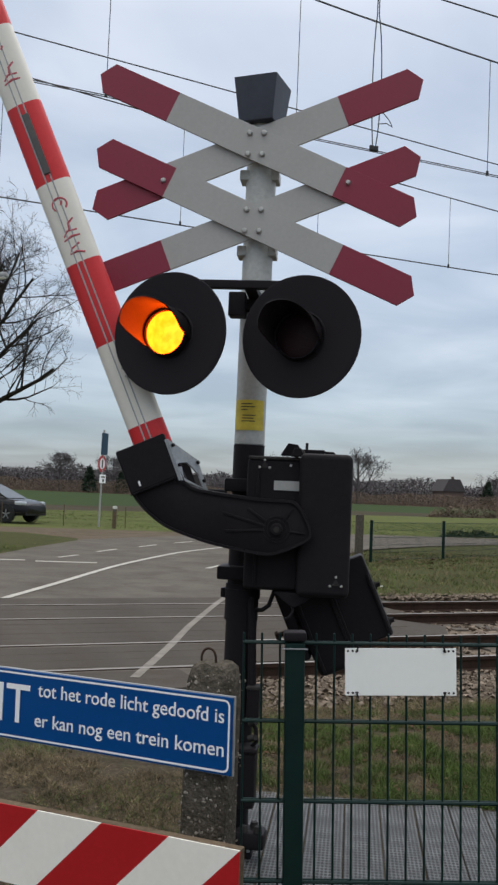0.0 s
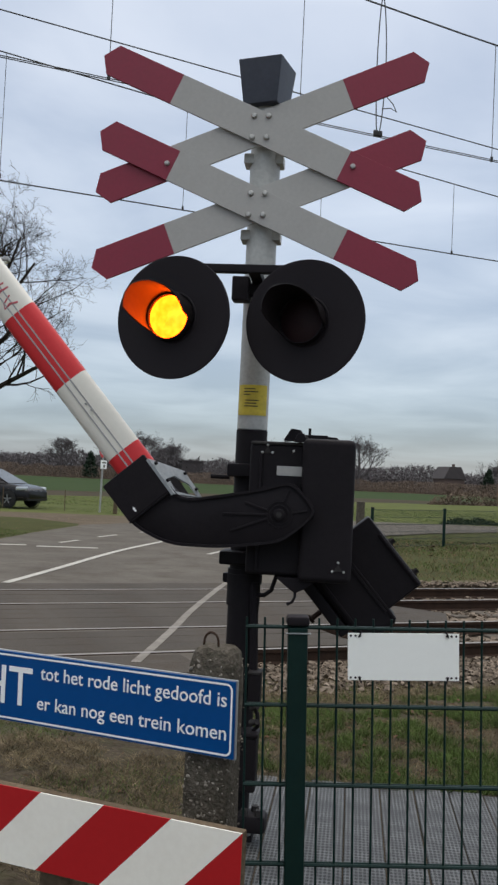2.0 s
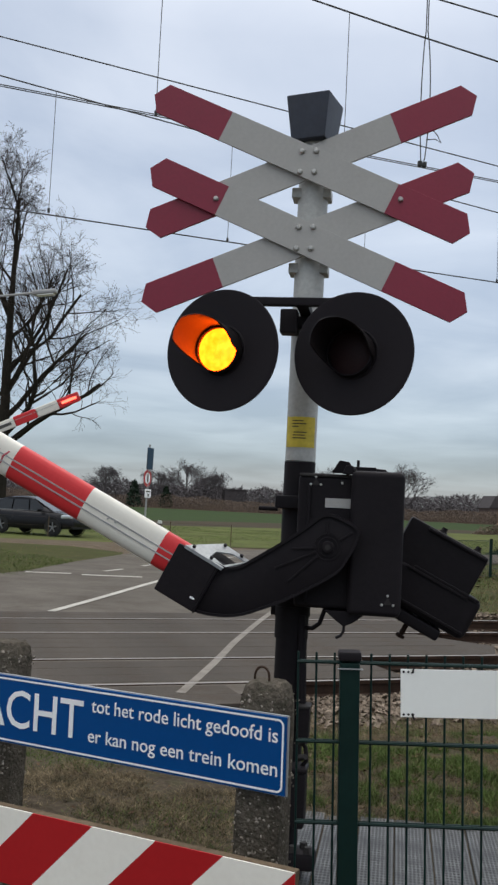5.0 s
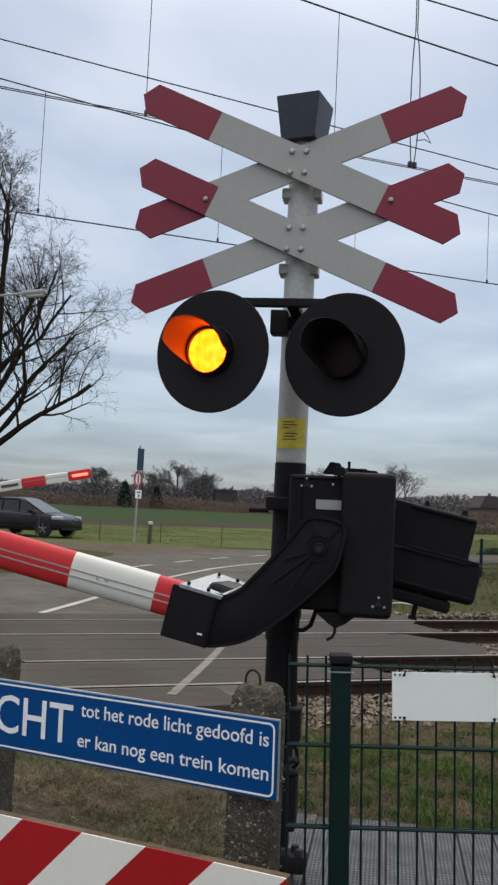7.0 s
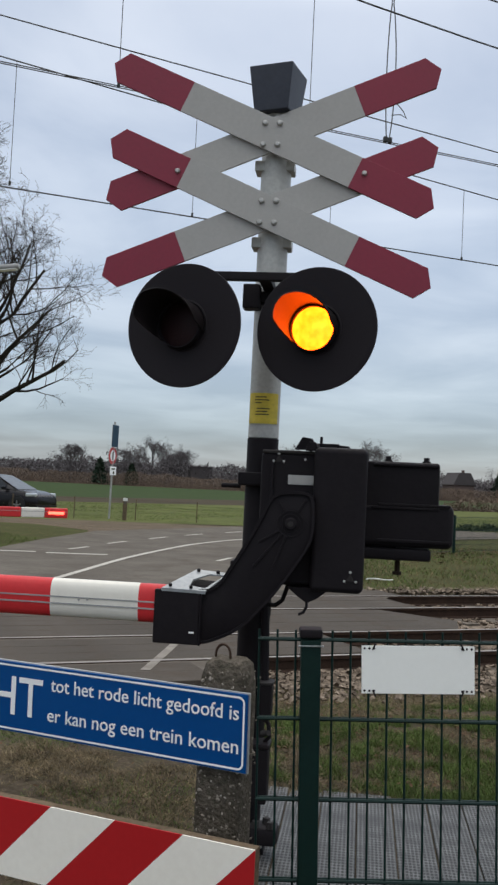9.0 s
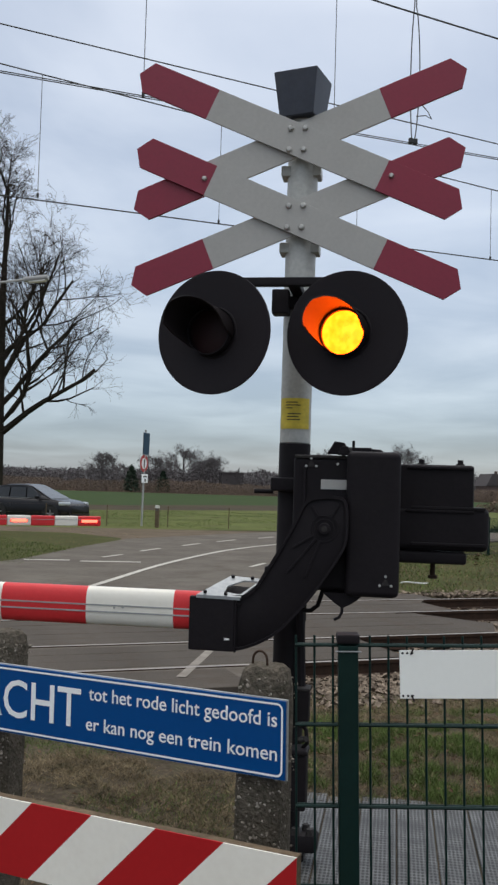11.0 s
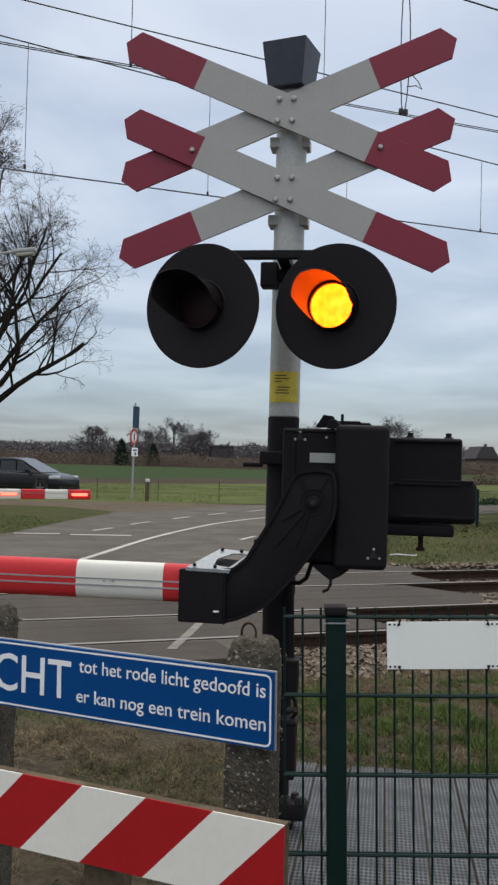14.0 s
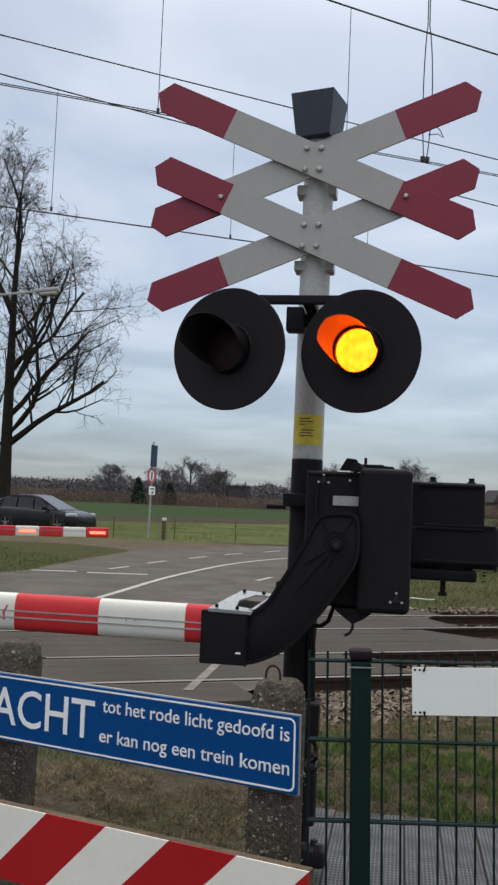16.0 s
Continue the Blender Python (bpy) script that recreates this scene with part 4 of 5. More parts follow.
    part("panel", slab([(-W, 0), (0, 0), (0, H), (-W, H)], 0.0, 0.012, 0.001), "blue", s, "blue enamel panel")
    part("edge_frame", slab([(-W - 0.003, -0.003), (0.003, -0.003), (0.003, H + 0.003), (-W - 0.003, H + 0.003)], 0.006, 0.016, 0.002), "alu", s)
    rim = bmesh.new()
    t, r, g = 0.0055, 0.018, 0.006

    def loop(o):
        pts = []
        for cx, cz, a0 in ((-g - r, H - g - r, 0), (-W + g + r, H - g - r, 90), (-W + g + r, g + r, 180), (-g - r, g + r, 270)):
            for k in range(7):
                a = radians(a0 + 15 * k)
                pts.append((cx + (r - o) * math.cos(a), cz + (r - o) * math.sin(a)))
        return pts

    a, b = [[rim.verts.new((x, -0.0012, z)) for x, z in loop(o)] for o in (0.0, t)]
    for i in range(28):
        rim.faces.new((a[i], a[(i + 1) % 28], b[(i + 1) % 28], b[i]))
    part("border", rim, "sign_white", s, "white rounded border")
    face = Matrix.Rotation(radians(90), 4, "X")
    lettering("text_word", "WACHT", 0.16, "sign_white", s, Matrix.Translation((-1.21, -0.0012, 0.05)) @ face, 0.553)
    lettering("text_line", "tot het rode licht gedoofd is", 0.054, "sign_white", s, Matrix.Translation((-0.628, -0.0012, 0.133)) @ face, 0.605)
    lettering("text_line", "er kan nog een trein komen", 0.054, "sign_white", s, Matrix.Translation((-0.636, -0.0012, 0.047)) @ face, 0.614)
    return s


build_info_sign()


def build_post(x, y, seed, loop=True):
    rnd = random.Random(seed)
    p = empty("concrete_post", Matrix.Translation((x, y, height(x, y) - 0.05)) @ BDIR, "weathered pebbly concrete post with a chamfered top", "post", "concrete posts")
    top = 1.165 - height(x, y) + 0.05
    bm = bmesh.new()
    rings = []
    for h, k in ((0, 1), (0.3, 1), (0.6, 1), (0.8, 1), (0.95, 1), (top - 0.05, 1), (top - 0.012, 0.86), (top, 0.7)):
        ring = []
        for i in range(16):
            a = 2 * math.pi * (i + 0.5) / 16
            c, s_ = math.cos(a), math.sin(a)
            q = max(abs(c), abs(s_))
            ring.append(bm.verts.new((0.067 * k * c / q ** 0.85 + rnd.uniform(-0.002, 0.002), 0.06 * k * s_ / q ** 0.85 + rnd.uniform(-0.002, 0.002), h + rnd.uniform(-0.004, 0.004) * (h > 0.1))))
        rings.append(ring)
    for a, b in zip(rings, rings[1:]):
        for i in range(16):
            bm.faces.new((a[i], a[(i + 1) % 16], b[(i + 1) % 16], b[i]))
    bm.faces.new(rings[-1])
    part("shaft", bm, "concrete", p)
    peb = bmesh.new()
    for k in range(520):
        z = rnd.uniform(0.4, top - 0.02)
        q = rnd.uniform(-0.061, 0.061)
        c = (q, -0.0585, z) if rnd.random() < 0.6 else ((0.0655, rnd.uniform(-0.055, 0.055), z) if rnd.random() < 0.6 else (q, rnd.uniform(-0.05, 0.05), top - 0.016 - abs(q) * 0.4))
        t = bmesh.new()
        bmesh.ops.create_icosphere(t, subdivisions=1, radius=1)
        sz = rnd.uniform(0.0012, 0.003) if k % 3 else rnd.uniform(0.003, 0.0055)
        t.transform(Matrix.Translation(c) @ Euler((rnd.random() * 6, rnd.random() * 6, 0)).to_matrix().to_4x4() @ Matrix.Diagonal((sz * 1.3, sz, sz * 0.8, 1)))
        merge(peb, t)
    part("aggregate", peb, "pebble", p, "pale exposed pebbles")["kind"] = "stuff"
    if loop:
        part("wire_loop", bent([(-0.02 + 0.022 * math.cos(a), 0.0, top - 0.006 + 0.042 * math.sin(a) ** 0.6) for a in [math.pi * k / 10 for k in range(11)]], 0.0035, 6), "rust", p, "rusty steel lifting loop")


build_post(-0.078, 2.5, 3)
build_post(-0.088 - 0.84 * math.cos(radians(25.5)) - 0.08, 2.5 + 0.84 * math.sin(radians(25.5)) + 0.066, 8, False)


def build_guard_board():
    W, H = 2.6, 0.186
    g = empty("guard_board", Matrix.Translation((0.008, 2.04, 0.838 - H)) @ BDIR, "wooden guard board with slanting red and white stripes", "guard board")
    part("plank", slab([(-W, 0), (0, 0), (0, H), (-W, H)], 0.001, 0.03, 0.003), "wood_edge", g, "weathered wooden plank")
    p, sl = 0.178, 0.18
    x0, k = -sl - 17 * p, 0
    while x0 < 0.2:
        pts = [(x0, 0.0), (x0 + p, 0.0), (x0 + p + sl, H), (x0 + sl, H)]
        # cut the stripe at the board's ends
        out = []
        for lim, sg in ((-W, 1), (0.0, -1)):
            src, out = pts, []
            for i, a in enumerate(src):
                b = src[(i + 1) % len(src)]
                ia, ib = (a[0] - lim) * sg >= 0, (b[0] - lim) * sg >= 0
                if ia:
                    out.append(a)
                if ia != ib:
                    f = (lim - a[0]) / (b[0] - a[0])
                    out.append((lim, a[1] + f * (b[1] - a[1])))
            pts = out
            if len(pts) < 3:
                break
        if len(pts) >= 3:
            part("stripe", slab([(x, z) for x, z in pts], -0.002, 0.0015), "red_film" if k % 2 else "white_film", g)
        x0, k = x0 + p, k + 1
    for x in (-0.5, -2.1):
        part("support_post", box((x, 0.075, -0.29), (0.09, 0.09, 0.8), 0.006), "wood_edge", g)


build_guard_board()

# ---- green mesh fence ----
FM = pose(0.161, 2.35, 0.094, 0, -1.6, 0)


def build_fence():
    f = empty("mesh_fence", FM, "dark green welded wire mesh fence with a square post", "fence")
    top = 1.258 - 0.1
    for k in range(-3, 55):
        x = -0.131 + (k + 3) * 0.0466
        part("vertical_wire", rod((x, 0.0, 0.03), (x, 0.0, top + 0.024), 0.003, seg=6), "green", f)
    for z in (top, top - 0.199, top - 0.4, top - 0.6, top - 0.8, top - 1.0):
        for y in (-0.006, 0.006):
            part("horizontal_wire", rod((-0.133, y, z), (2.6, y, z), 0.0044, seg=6), "green", f)
    for x in (0.0, 2.42):
        p = part("post", box((x, -0.002, 0.56), (0.05, 0.05, 1.2), 0.004), "green", f, "dark green square post")
        part("cap", box((x, -0.002, 1.176), (0.058, 0.054, 0.024), 0.006), "black", p, "black plastic post cap")
        part("clip", rod((x - 0.032, -0.03, top - 0.012), (x + 0.032, -0.03, top - 0.012), 0.002, seg=5), "steel", p, "wire clip")
    return f


build_fence()


def build_blank_plate():
    b = empty("blank_plate", pose(0.402, 2.338, 1.19, 0, -2.2, 0), "blank white metal plate tied to the mesh fence", "plate")
    part("plate", slab([(-0.1425, -0.06), (0.1425, -0.06), (0.1425, 0.06), (-0.1425, 0.06)], 0, 0.003, 0.001), "label_white", b)
    for sx in (-1, 1):
        for sz in (-1, 1):
            for dx in (0, 0.012, 0.024):
                part("hole", rod((sx * (0.135 - dx), -0.0005, sz * 0.053), (sx * (0.135 - dx), 0.001, sz * 0.053), 0.003, seg=8), "black", b)
            part("tie", rod((sx * 0.115, -0.002, sz * 0.05), (sx * 0.108, -0.006, sz * 0.066), 0.0022, seg=5), "black", b)


build_blank_plate()


def build_walkway():
    """Perforated steel planks between the fence and the signal."""
    w = tagged(new("walkway"), "perforated grey steel plank walkway", "walkway", kind="structure")
    w.matrix_world = Matrix.Translation((0.62, 3.4, 0.158)) @ Matrix.Rotation(radians(-6.4), 4, "Z")
    me = None
    for k in range(-4, 14):
        x = k * 0.165 + 0.024
        if me is None:
            o = part("plank", box((0, 0, -0.02), (0.1615, 2.3, 0.04), 0.006), "grating", w)
            me = o.data
        else:
            o = new("plank", me)
            o.parent = w
        o.matrix_basis = Matrix.Translation((x, 0.06 * ((k * 7) % 3 - 1) * 0.2, 0.003 * ((k * 5) % 3 - 1)))


build_walkway()

# ---- loose ground cover ----
def scatter_blades(name, count, area, material, size, label, lean=0.5, width=0.004, keep=None):
    """Grass as thin folded blades, one object of stuff."""
    rng = np.random.default_rng(len(name) + count)
    verts, faces = [], []
    tries = 0
    while len(faces) < count and tries < count * 6:
        tries += 1
        x, y = rng.uniform(area[0], area[1]), rng.uniform(area[2], area[3])
        if keep and not keep(x, y, rng):
            continue
        z = height(x, y)
        a = rng.uniform(0, 6.283)
        h = rng.uniform(*size)
        dx, dy = math.cos(a), math.sin(a)
        ln = rng.uniform(0.1, lean) * h
        w = width * rng.uniform(0.6, 1.4)
        b = rng.uniform(0, 6.283)
        lx, ly = math.cos(b) * ln, math.sin(b) * ln
        n = len(verts)
        verts += [(x - dx * w, y - dy * w, z - 0.01), (x + dx * w, y + dy * w, z - 0.01), (x + lx, y + ly, z + h)]
        faces.append((n, n + 1, n + 2))
    return tagged(raw(name, verts, faces, material), label, "grass", kind="stuff")


def right_grass(x, y, rng):
    n = rail_n(x, y)
    return y > 4.5 and n < 7.6 and rng.uniform() < smoothstep(6.5, 5.0, n) * 0.97 + 0.03 and noise.noise((x * 1.9, y * 1.9, 0)) + 0.6 * noise.noise((x * 6, y * 6, 2)) > 0.02 + rng.uniform(-0.16, 0.16)


scatter_blades("grass", 80000, (-0.1, 2.9, 4.45, 8.2), "blade", (0.012, 0.055), "short green winter grass beside the walkway", 1.9, 0.0022, right_grass)
scatter_blades("dry_grass", 100000, (-0.2, 3.0, 4.5, 8.6), "verge_straw", (0.008, 0.03), "dry straw coloured grass before the ballast", 4.0, 0.0024, lambda x, y, rng: rail_n(x, y) < 7.6 and noise.noise((x * 1.5, y * 1.5, 9)) > -0.25)
scatter_blades("dry_grass", 70000, (-2.6, -0.02, 2.9, 7.6), "verge_straw", (0.008, 0.03), "matted dead grass on the verge", 4.5, 0.0022, lambda x, y, rng: y + 0.47 * x < 6.9 and x > -1.35 + 0.35 * noise.noise((y, 0, 3)) + rng.uniform(-0.3, 0.1) and noise.noise((x * 1.7, y * 1.7, 1)) + 0.8 * noise.noise((x * 7, y * 7, 2)) > -0.15 + rng.uniform(-0.2, 0.2))
scatter_blades("grass", 12000, (-2.6, 0.0, 2.9, 7.4), "blade", (0.012, 0.036), "sparse green grass on the verge", 2.5, 0.0025, lambda x, y, rng: y + 0.47 * x < 6.9 and noise.noise((x * 1.3, y * 1.3, 5)) > 0.08 + rng.uniform(-0.15, 0.15))
scatter_blades("dry_grass", 16000, (1.85, 12.0, 15.5, 30.0), "dry_blade", (0.03, 0.12), "dry grass beyond the tracks", 1.5, 0.012, lambda x, y, rng: rail_n(x, y) > 14.35 and x > 1.88 + max(0, y - 20) * 0.14)
scatter_blades("grass", 16000, (1.85, 12.0, 15.5, 30.0), "blade", (0.03, 0.12), "green grass beyond the tracks", 1.0, 0.012, lambda x, y, rng: rail_n(x, y) > 14.35 and x > 1.88 + max(0, y - 20) * 0.14 and noise.noise((x * 0.6, y * 0.6, 5)) > -0.05)


def scatter_leaves():
    rng = np.random.default_rng(7)
    verts, faces = [], []

    def leaf(x, y, z, s):
        a = rng.uniform(0, 6.283)
        c, d = math.cos(a) * s, math.sin(a) * s
        n = len(verts)
        verts.extend([(x - c, y - d, z), (x + d * 0.5, y - c * 0.5, z + rng.uniform(0, s * 0.6)), (x + c, y + d, z + rng.uniform(0, s * 0.5)), (x - d * 0.5, y + c * 0.5, z + rng.uniform(0, s * 0.3))])
        faces.append((n, n + 1, n + 2, n + 3))

    for _ in range(1500):
        x, y = rng.uniform(3.2, 14), rng.uniform(20, 32)
        d = abs((y - 24.6) - (x - 3.3) * 1.0) / 1.41
        if rng.uniform() < math.exp(-d / 1.1):
            leaf(x, y, LOW + 0.02, rng.uniform(0.04, 0.09))
    for _ in range(260):
        x, y = rng.uniform(-2.4, 0.0), rng.uniform(2.9, 6.8)
        leaf(x, y, height(x, y) + 0.008, rng.uniform(0.008, 0.022))
    for _ in range(700):
        x, y = rng.uniform(0.1, 3.0), rng.uniform(4.6, 7.4)
        leaf(x, y, height(x, y) + 0.02, rng.uniform(0.01, 0.025))
    tagged(raw("fallen_leaves", verts, faces, "leaf"), "brown fallen leaves on the grass", "leaves", kind="stuff")


scatter_leaves()
scatter_blades("grass", 26000, (-16, -5.4, 17.6, 28.8), "blade", (0.03, 0.11), "grass of the verge at the road junction", 1.2, 0.009, lambda x, y, rng: -26 < x < -5.8 + 0.25 * noise.noise((y, x, 2)) - max(0, 19.4 - y) * 2.4 - max(0, y - 25) * 0.9 and noise.noise((x * 0.5, y * 0.5, 1)) > -0.25 + rng.uniform(-0.2, 0.2))
scatter_blades("dry_grass", 16000, (-16, -3.5, 17.6, 34), "dry_blade", (0.02, 0.07), "dry grass along the sandy shoulder", 2.0, 0.009, lambda x, y, rng: x < -5.6 - max(0, 19.4 - y) * 2.4 + max(0, y - 25) * 0.35 and noise.noise((x * 0.4, y * 0.4, 7)) > 0.0 + rng.uniform(-0.2, 0.2))
scatter_blades("meadow_grass", 30000, (-22, 22, 37.5, 66), "blade", (0.03, 0.09), "tufted meadow grass", 1.0, 0.014, lambda x, y, rng: y > 38.4 + 0.6 * max(x + 1, 0) + rng.uniform(0, 1) and y > 36.5 + rng.uniform(0, 1) and y < 74 + x and noise.noise((x * 0.3, y * 0.3, 4)) > -0.2)


def scatter_ballast():
    """Broken stones round the sleepers, near the crossing."""
    rng = np.random.default_rng(11)
    verts, faces = [], []
    base = [(1, 0, -0.7), (-1, 0, -0.7), (0, 1, 0.7), (0, -1, 0.7), (0.8, 0.7, 0), (-0.8, -0.7, 0), (0.7, -0.8, 0.2), (-0.7, 0.8, -0.2)]
    tri = [(0, 4, 6), (4, 2, 6), (2, 3, 6), (3, 0, 6), (0, 1, 4), (1, 7, 4), (7, 2, 4), (2, 7, 5), (7, 1, 5), (1, 3, 5), (3, 2, 5), (1, 0, 3)]

    def stone(p, s):
        n = len(verts)
        k = rng.uniform(0.6, 1.3, (8, 3))
        a = rng.uniform(0, 6.283)
        c, d = math.cos(a), math.sin(a)
        for (x, y, z), (i, j, l) in zip(base, k):
            x, y, z = x * i * s, y * j * s, z * l * s * 0.8
            verts.append((p[0] + x * c - y * d, p[1] + x * d + y * c, p[2] + z))
        faces.extend([tuple(n + i for i in t) for t in tri])

    for _ in range(9000):
        n = rng.uniform(6.9, 14.9)
        u = 2.0 + rng.uniform(0, 1) ** 1.5 * 22
        if u < (2.9 if n < 8.6 else 5.1 if n < 10 else 7.4 if n < 12 else 8.0 if n < 14.1 else 7.2):
            continue
        if 7.7 > n and rng.uniform() > (n - 6.9) / 0.8:
            continue
        if min(abs(n - r) for r in RAILS) < 0.1:
            continue
        p = on_track(u, n)
        top = LOW - 0.13 if 8.0 < n < 14.2 else height(p.x, p.y)
        stone((p.x, p.y, top + rng.uniform(-0.015, 0.03)), rng.uniform(0.018, 0.042))
    for _ in range(7500):
        u, n = rng.uniform(2.0, 8.5), 6.2 + 2.4 * rng.uniform(0, 1) ** 0.6
        if n < 7.3 and rng.uniform() > 0.08 + max(n - 6.5, 0) / 0.85:
            continue
        p = on_track(u, n)
        if u < 3.0 and n > 7.6 or abs(n - 8.6) < 0.09:
            continue
        stone((p.x, p.y, max(height(p.x, p.y), LOW - 0.15) + rng.uniform(-0.01, 0.035)), rng.uniform(0.012, 0.034))
    for _ in range(1800):
        u, n = rng.uniform(6.0, 18), rng.uniform(14.1, 14.7)
        p = on_track(u, n)
        stone((p.x, p.y, LOW - 0.035 + rng.uniform(-0.02, 0.02)), rng.uniform(0.022, 0.05))
    tagged(raw("ballast_stones", verts, faces, "ballast"), "broken brown grey ballast stones", "ballast", kind="stuff")


scatter_ballast()


# ---- trees ----
def grow(rng, height_m, trunk_r, spread, levels, splits, first=0.3, droop=0.0, lean=(0, 0), forks=()):
    """A bare tree: tapered limbs that fork; returns vertices and faces of thick wood and of twigs."""
    thick, thin = ([], []), ([], [])

    def tube(store, pts, radii, seg):
        vs, fs = store
        base = len(vs)
        for i, (p, r) in enumerate(zip(pts, radii)):
            d = (pts[min(i + 1, len(pts) - 1)] - pts[max(i - 1, 0)]).normalized()
            a = d.orthogonal().normalized()
            b = d.cross(a)
            for k in range(seg):
                t = 2 * math.pi * k / seg
                vs.append(p + (a * math.cos(t) + b * math.sin(t)) * r)
        for i in range(len(pts) - 1):
            for k in range(seg):
                k2 = (k + 1) % seg
                fs.append((base + i * seg + k, base + i * seg + k2, base + (i + 1) * seg + k2, base + (i + 1) * seg + k))

    def limb(p, d, length, r, level):
        n = 6 if level < 2 else 4
        pts, radii = [p], [r]
        for i in range(n):
            wob = Vector((rng.normal(0, 1), rng.normal(0, 1), rng.normal(0, 0.6))) * (0.035 if level == 0 else 0.15)
            up = Vector((0, 0, 0.12 if level < levels - 1 else -droop))
            d = (d + wob + up).normalized()
            p = p + d * (length / n)
            pts.append(p)
            radii.append(max(r * (1 - (0.84 if forks and level == 0 else 0.62) * (i + 1) / n), 0.006 if height_m > 15 else 0.0095))
        tube(thick if level < 3 else thin, pts, radii, 8 if level == 0 else 5 if level < 3 else 3)
        if level >= levels:
            return
        cnt = splits[min(level, len(splits) - 1)]
        for f, nd, ln, rr in forks if level == 0 else ():
            i = min(int(f * n), n - 1)
            limb(pts[i].lerp(pts[i + 1], f * n - i), Vector(nd).normalized(), ln, rr, 1)
        for k in range(cnt):
            f = first + (1 - first) * (k + rng.uniform(0.2, 0.9)) / cnt if level == 0 else rng.uniform(0.25, 1.0)
            i = min(int(f * n), n - 1)
            q = pts[i].lerp(pts[i + 1], f * n - i)
            axis = (pts[i + 1] - pts[i]).normalized()
            side = axis.orthogonal().normalized()
            side.rotate(Matrix.Rotation(rng.uniform(0, 6.283) + k * 2.4, 3, axis))
            ang = radians(rng.uniform(32, 62) if level else rng.uniform(38, 68))
            if forks and level == 0:
                ang *= 0.72
            nd = axis * math.cos(ang) + side * math.sin(ang)
            short = 0.8 if forks and level == 0 and nd.x > 0 else 1.0
            limb(q, nd, short * length * rng.uniform(0.42, 0.68) * (spread if level == 0 else 1.0) * (1.55 - 1.15 * f if level == 0 else 1.15 - 0.35 * f), max(radii[i] * rng.uniform(0.4, 0.62), 0.006 if height_m > 15 else 0.0095), level + 1)

    limb(Vector((0, 0, -0.2)), Vector((lean[0], lean[1], 1)).normalized(), height_m * 0.82, trunk_r, 0)
    return thick, thin


def tree(name, m, label, rng, height_m, trunk_r, spread, levels, splits, first=0.3, droop=0.0, mats=("bark", "twig"), lean=(0, 0), group="", forks=()):
    t = empty(name, m, label, "tree", group)
    a, b = grow(rng, height_m, trunk_r, spread, levels, splits, first, droop, lean, forks)
    raw("trunk", *a, mats[0], t, smooth=True)
    raw("crown", *b, mats[1], t)
    return t


tree("roadside_tree", pose(-14.45, 45.0, LOW), "tall bare roadside tree with a dark trunk", np.random.default_rng(33), 20.0, 0.37, 0.72, 5, (11, 7, 5, 4, 3), 0.36, 0.03, forks=((0.255, (0.74, 0.1, 0.58), 5.8, 0.18), (0.285, (0.66, -0.4, 0.7), 6.2, 0.16), (0.34, (0.6, 0.3, 0.78), 5.8, 0.15), (0.42, (0.6, -0.2, 0.8), 4.6, 0.12), (0.24, (-0.8, 0.2, 0.5), 6.0, 0.15)))
far_trees = [
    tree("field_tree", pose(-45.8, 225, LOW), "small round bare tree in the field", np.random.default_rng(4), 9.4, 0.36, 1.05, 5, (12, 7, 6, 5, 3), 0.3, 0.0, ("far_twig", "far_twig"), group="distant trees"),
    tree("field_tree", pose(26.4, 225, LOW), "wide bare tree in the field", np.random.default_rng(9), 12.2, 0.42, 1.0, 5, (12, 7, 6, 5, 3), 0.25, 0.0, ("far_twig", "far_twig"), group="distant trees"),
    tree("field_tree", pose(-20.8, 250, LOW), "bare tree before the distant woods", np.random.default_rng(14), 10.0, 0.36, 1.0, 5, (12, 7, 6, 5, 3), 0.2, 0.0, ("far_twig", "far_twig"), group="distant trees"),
]
for k, (x, y, r, sc) in enumerate(((-29.4, 256, 40, 1.0), (-36.9, 252, 130, 0.95), (9.0, 262, 200, 1.1), (-25.0, 270, 300, 0.85), (2.3, 285, 20, 0.9), (17.0, 273, 80, 1.0), (92, 290, 100, 0.9), (74, 280, 10, 0.8))):
    c = copy_thing(far_trees[2 if k % 2 else 1], pose(x, y, LOW - 0.1 * k, 0, 0, r))


def build_thicket(name, count, spots, sizes, material, label, wide=(0.02, 0.06)):
    """Distant bare brushwood: many thin crossing stems."""
    rng = np.random.default_rng(count)
    verts, faces = [], []
    for _ in range(count):
        x, y, h = spots(rng)
        h *= rng.uniform(*sizes)
        lx, ly = rng.normal(0, 0.16) * h, rng.normal(0, 0.16) * h
        w = rng.uniform(*wide)
        z0 = LOW - 0.1 + h * rng.uniform(0, 0.35)
        n = len(verts)
        verts += [(x - w, y, z0), (x + w, y, z0), (x + w * 0.3 + lx, y + ly, z0 + h * 0.8), (x, y + w * 1.5, z0)]
        faces += [(n, n + 1, n + 2), (n + 1, n + 3, n + 2), (n + 3, n, n + 2)]
    return tagged(raw(name, verts, faces, material), label, "woods", kind="stuff")


def hedge_spot(rng):
    x = rng.uniform(-95, 115)
    return x, 217 + rng.uniform(-3, 10), 3.1 + 0.8 * noise.noise((x * 0.05, 0, 0)) + 0.7 * noise.noise((x * 0.25, 0, 4))


def wood_spot(rng):
    x = rng.uniform(-130, 170)
    return x, 266 + rng.uniform(-12, 22), 6.6 + 2.0 * noise.noise((x * 0.035, 2, 0)) + 1.6 * noise.noise((x * 0.2, 5, 0))


def build_brush(name, count, spots, material, label, clump=(0.12, 0.45)):
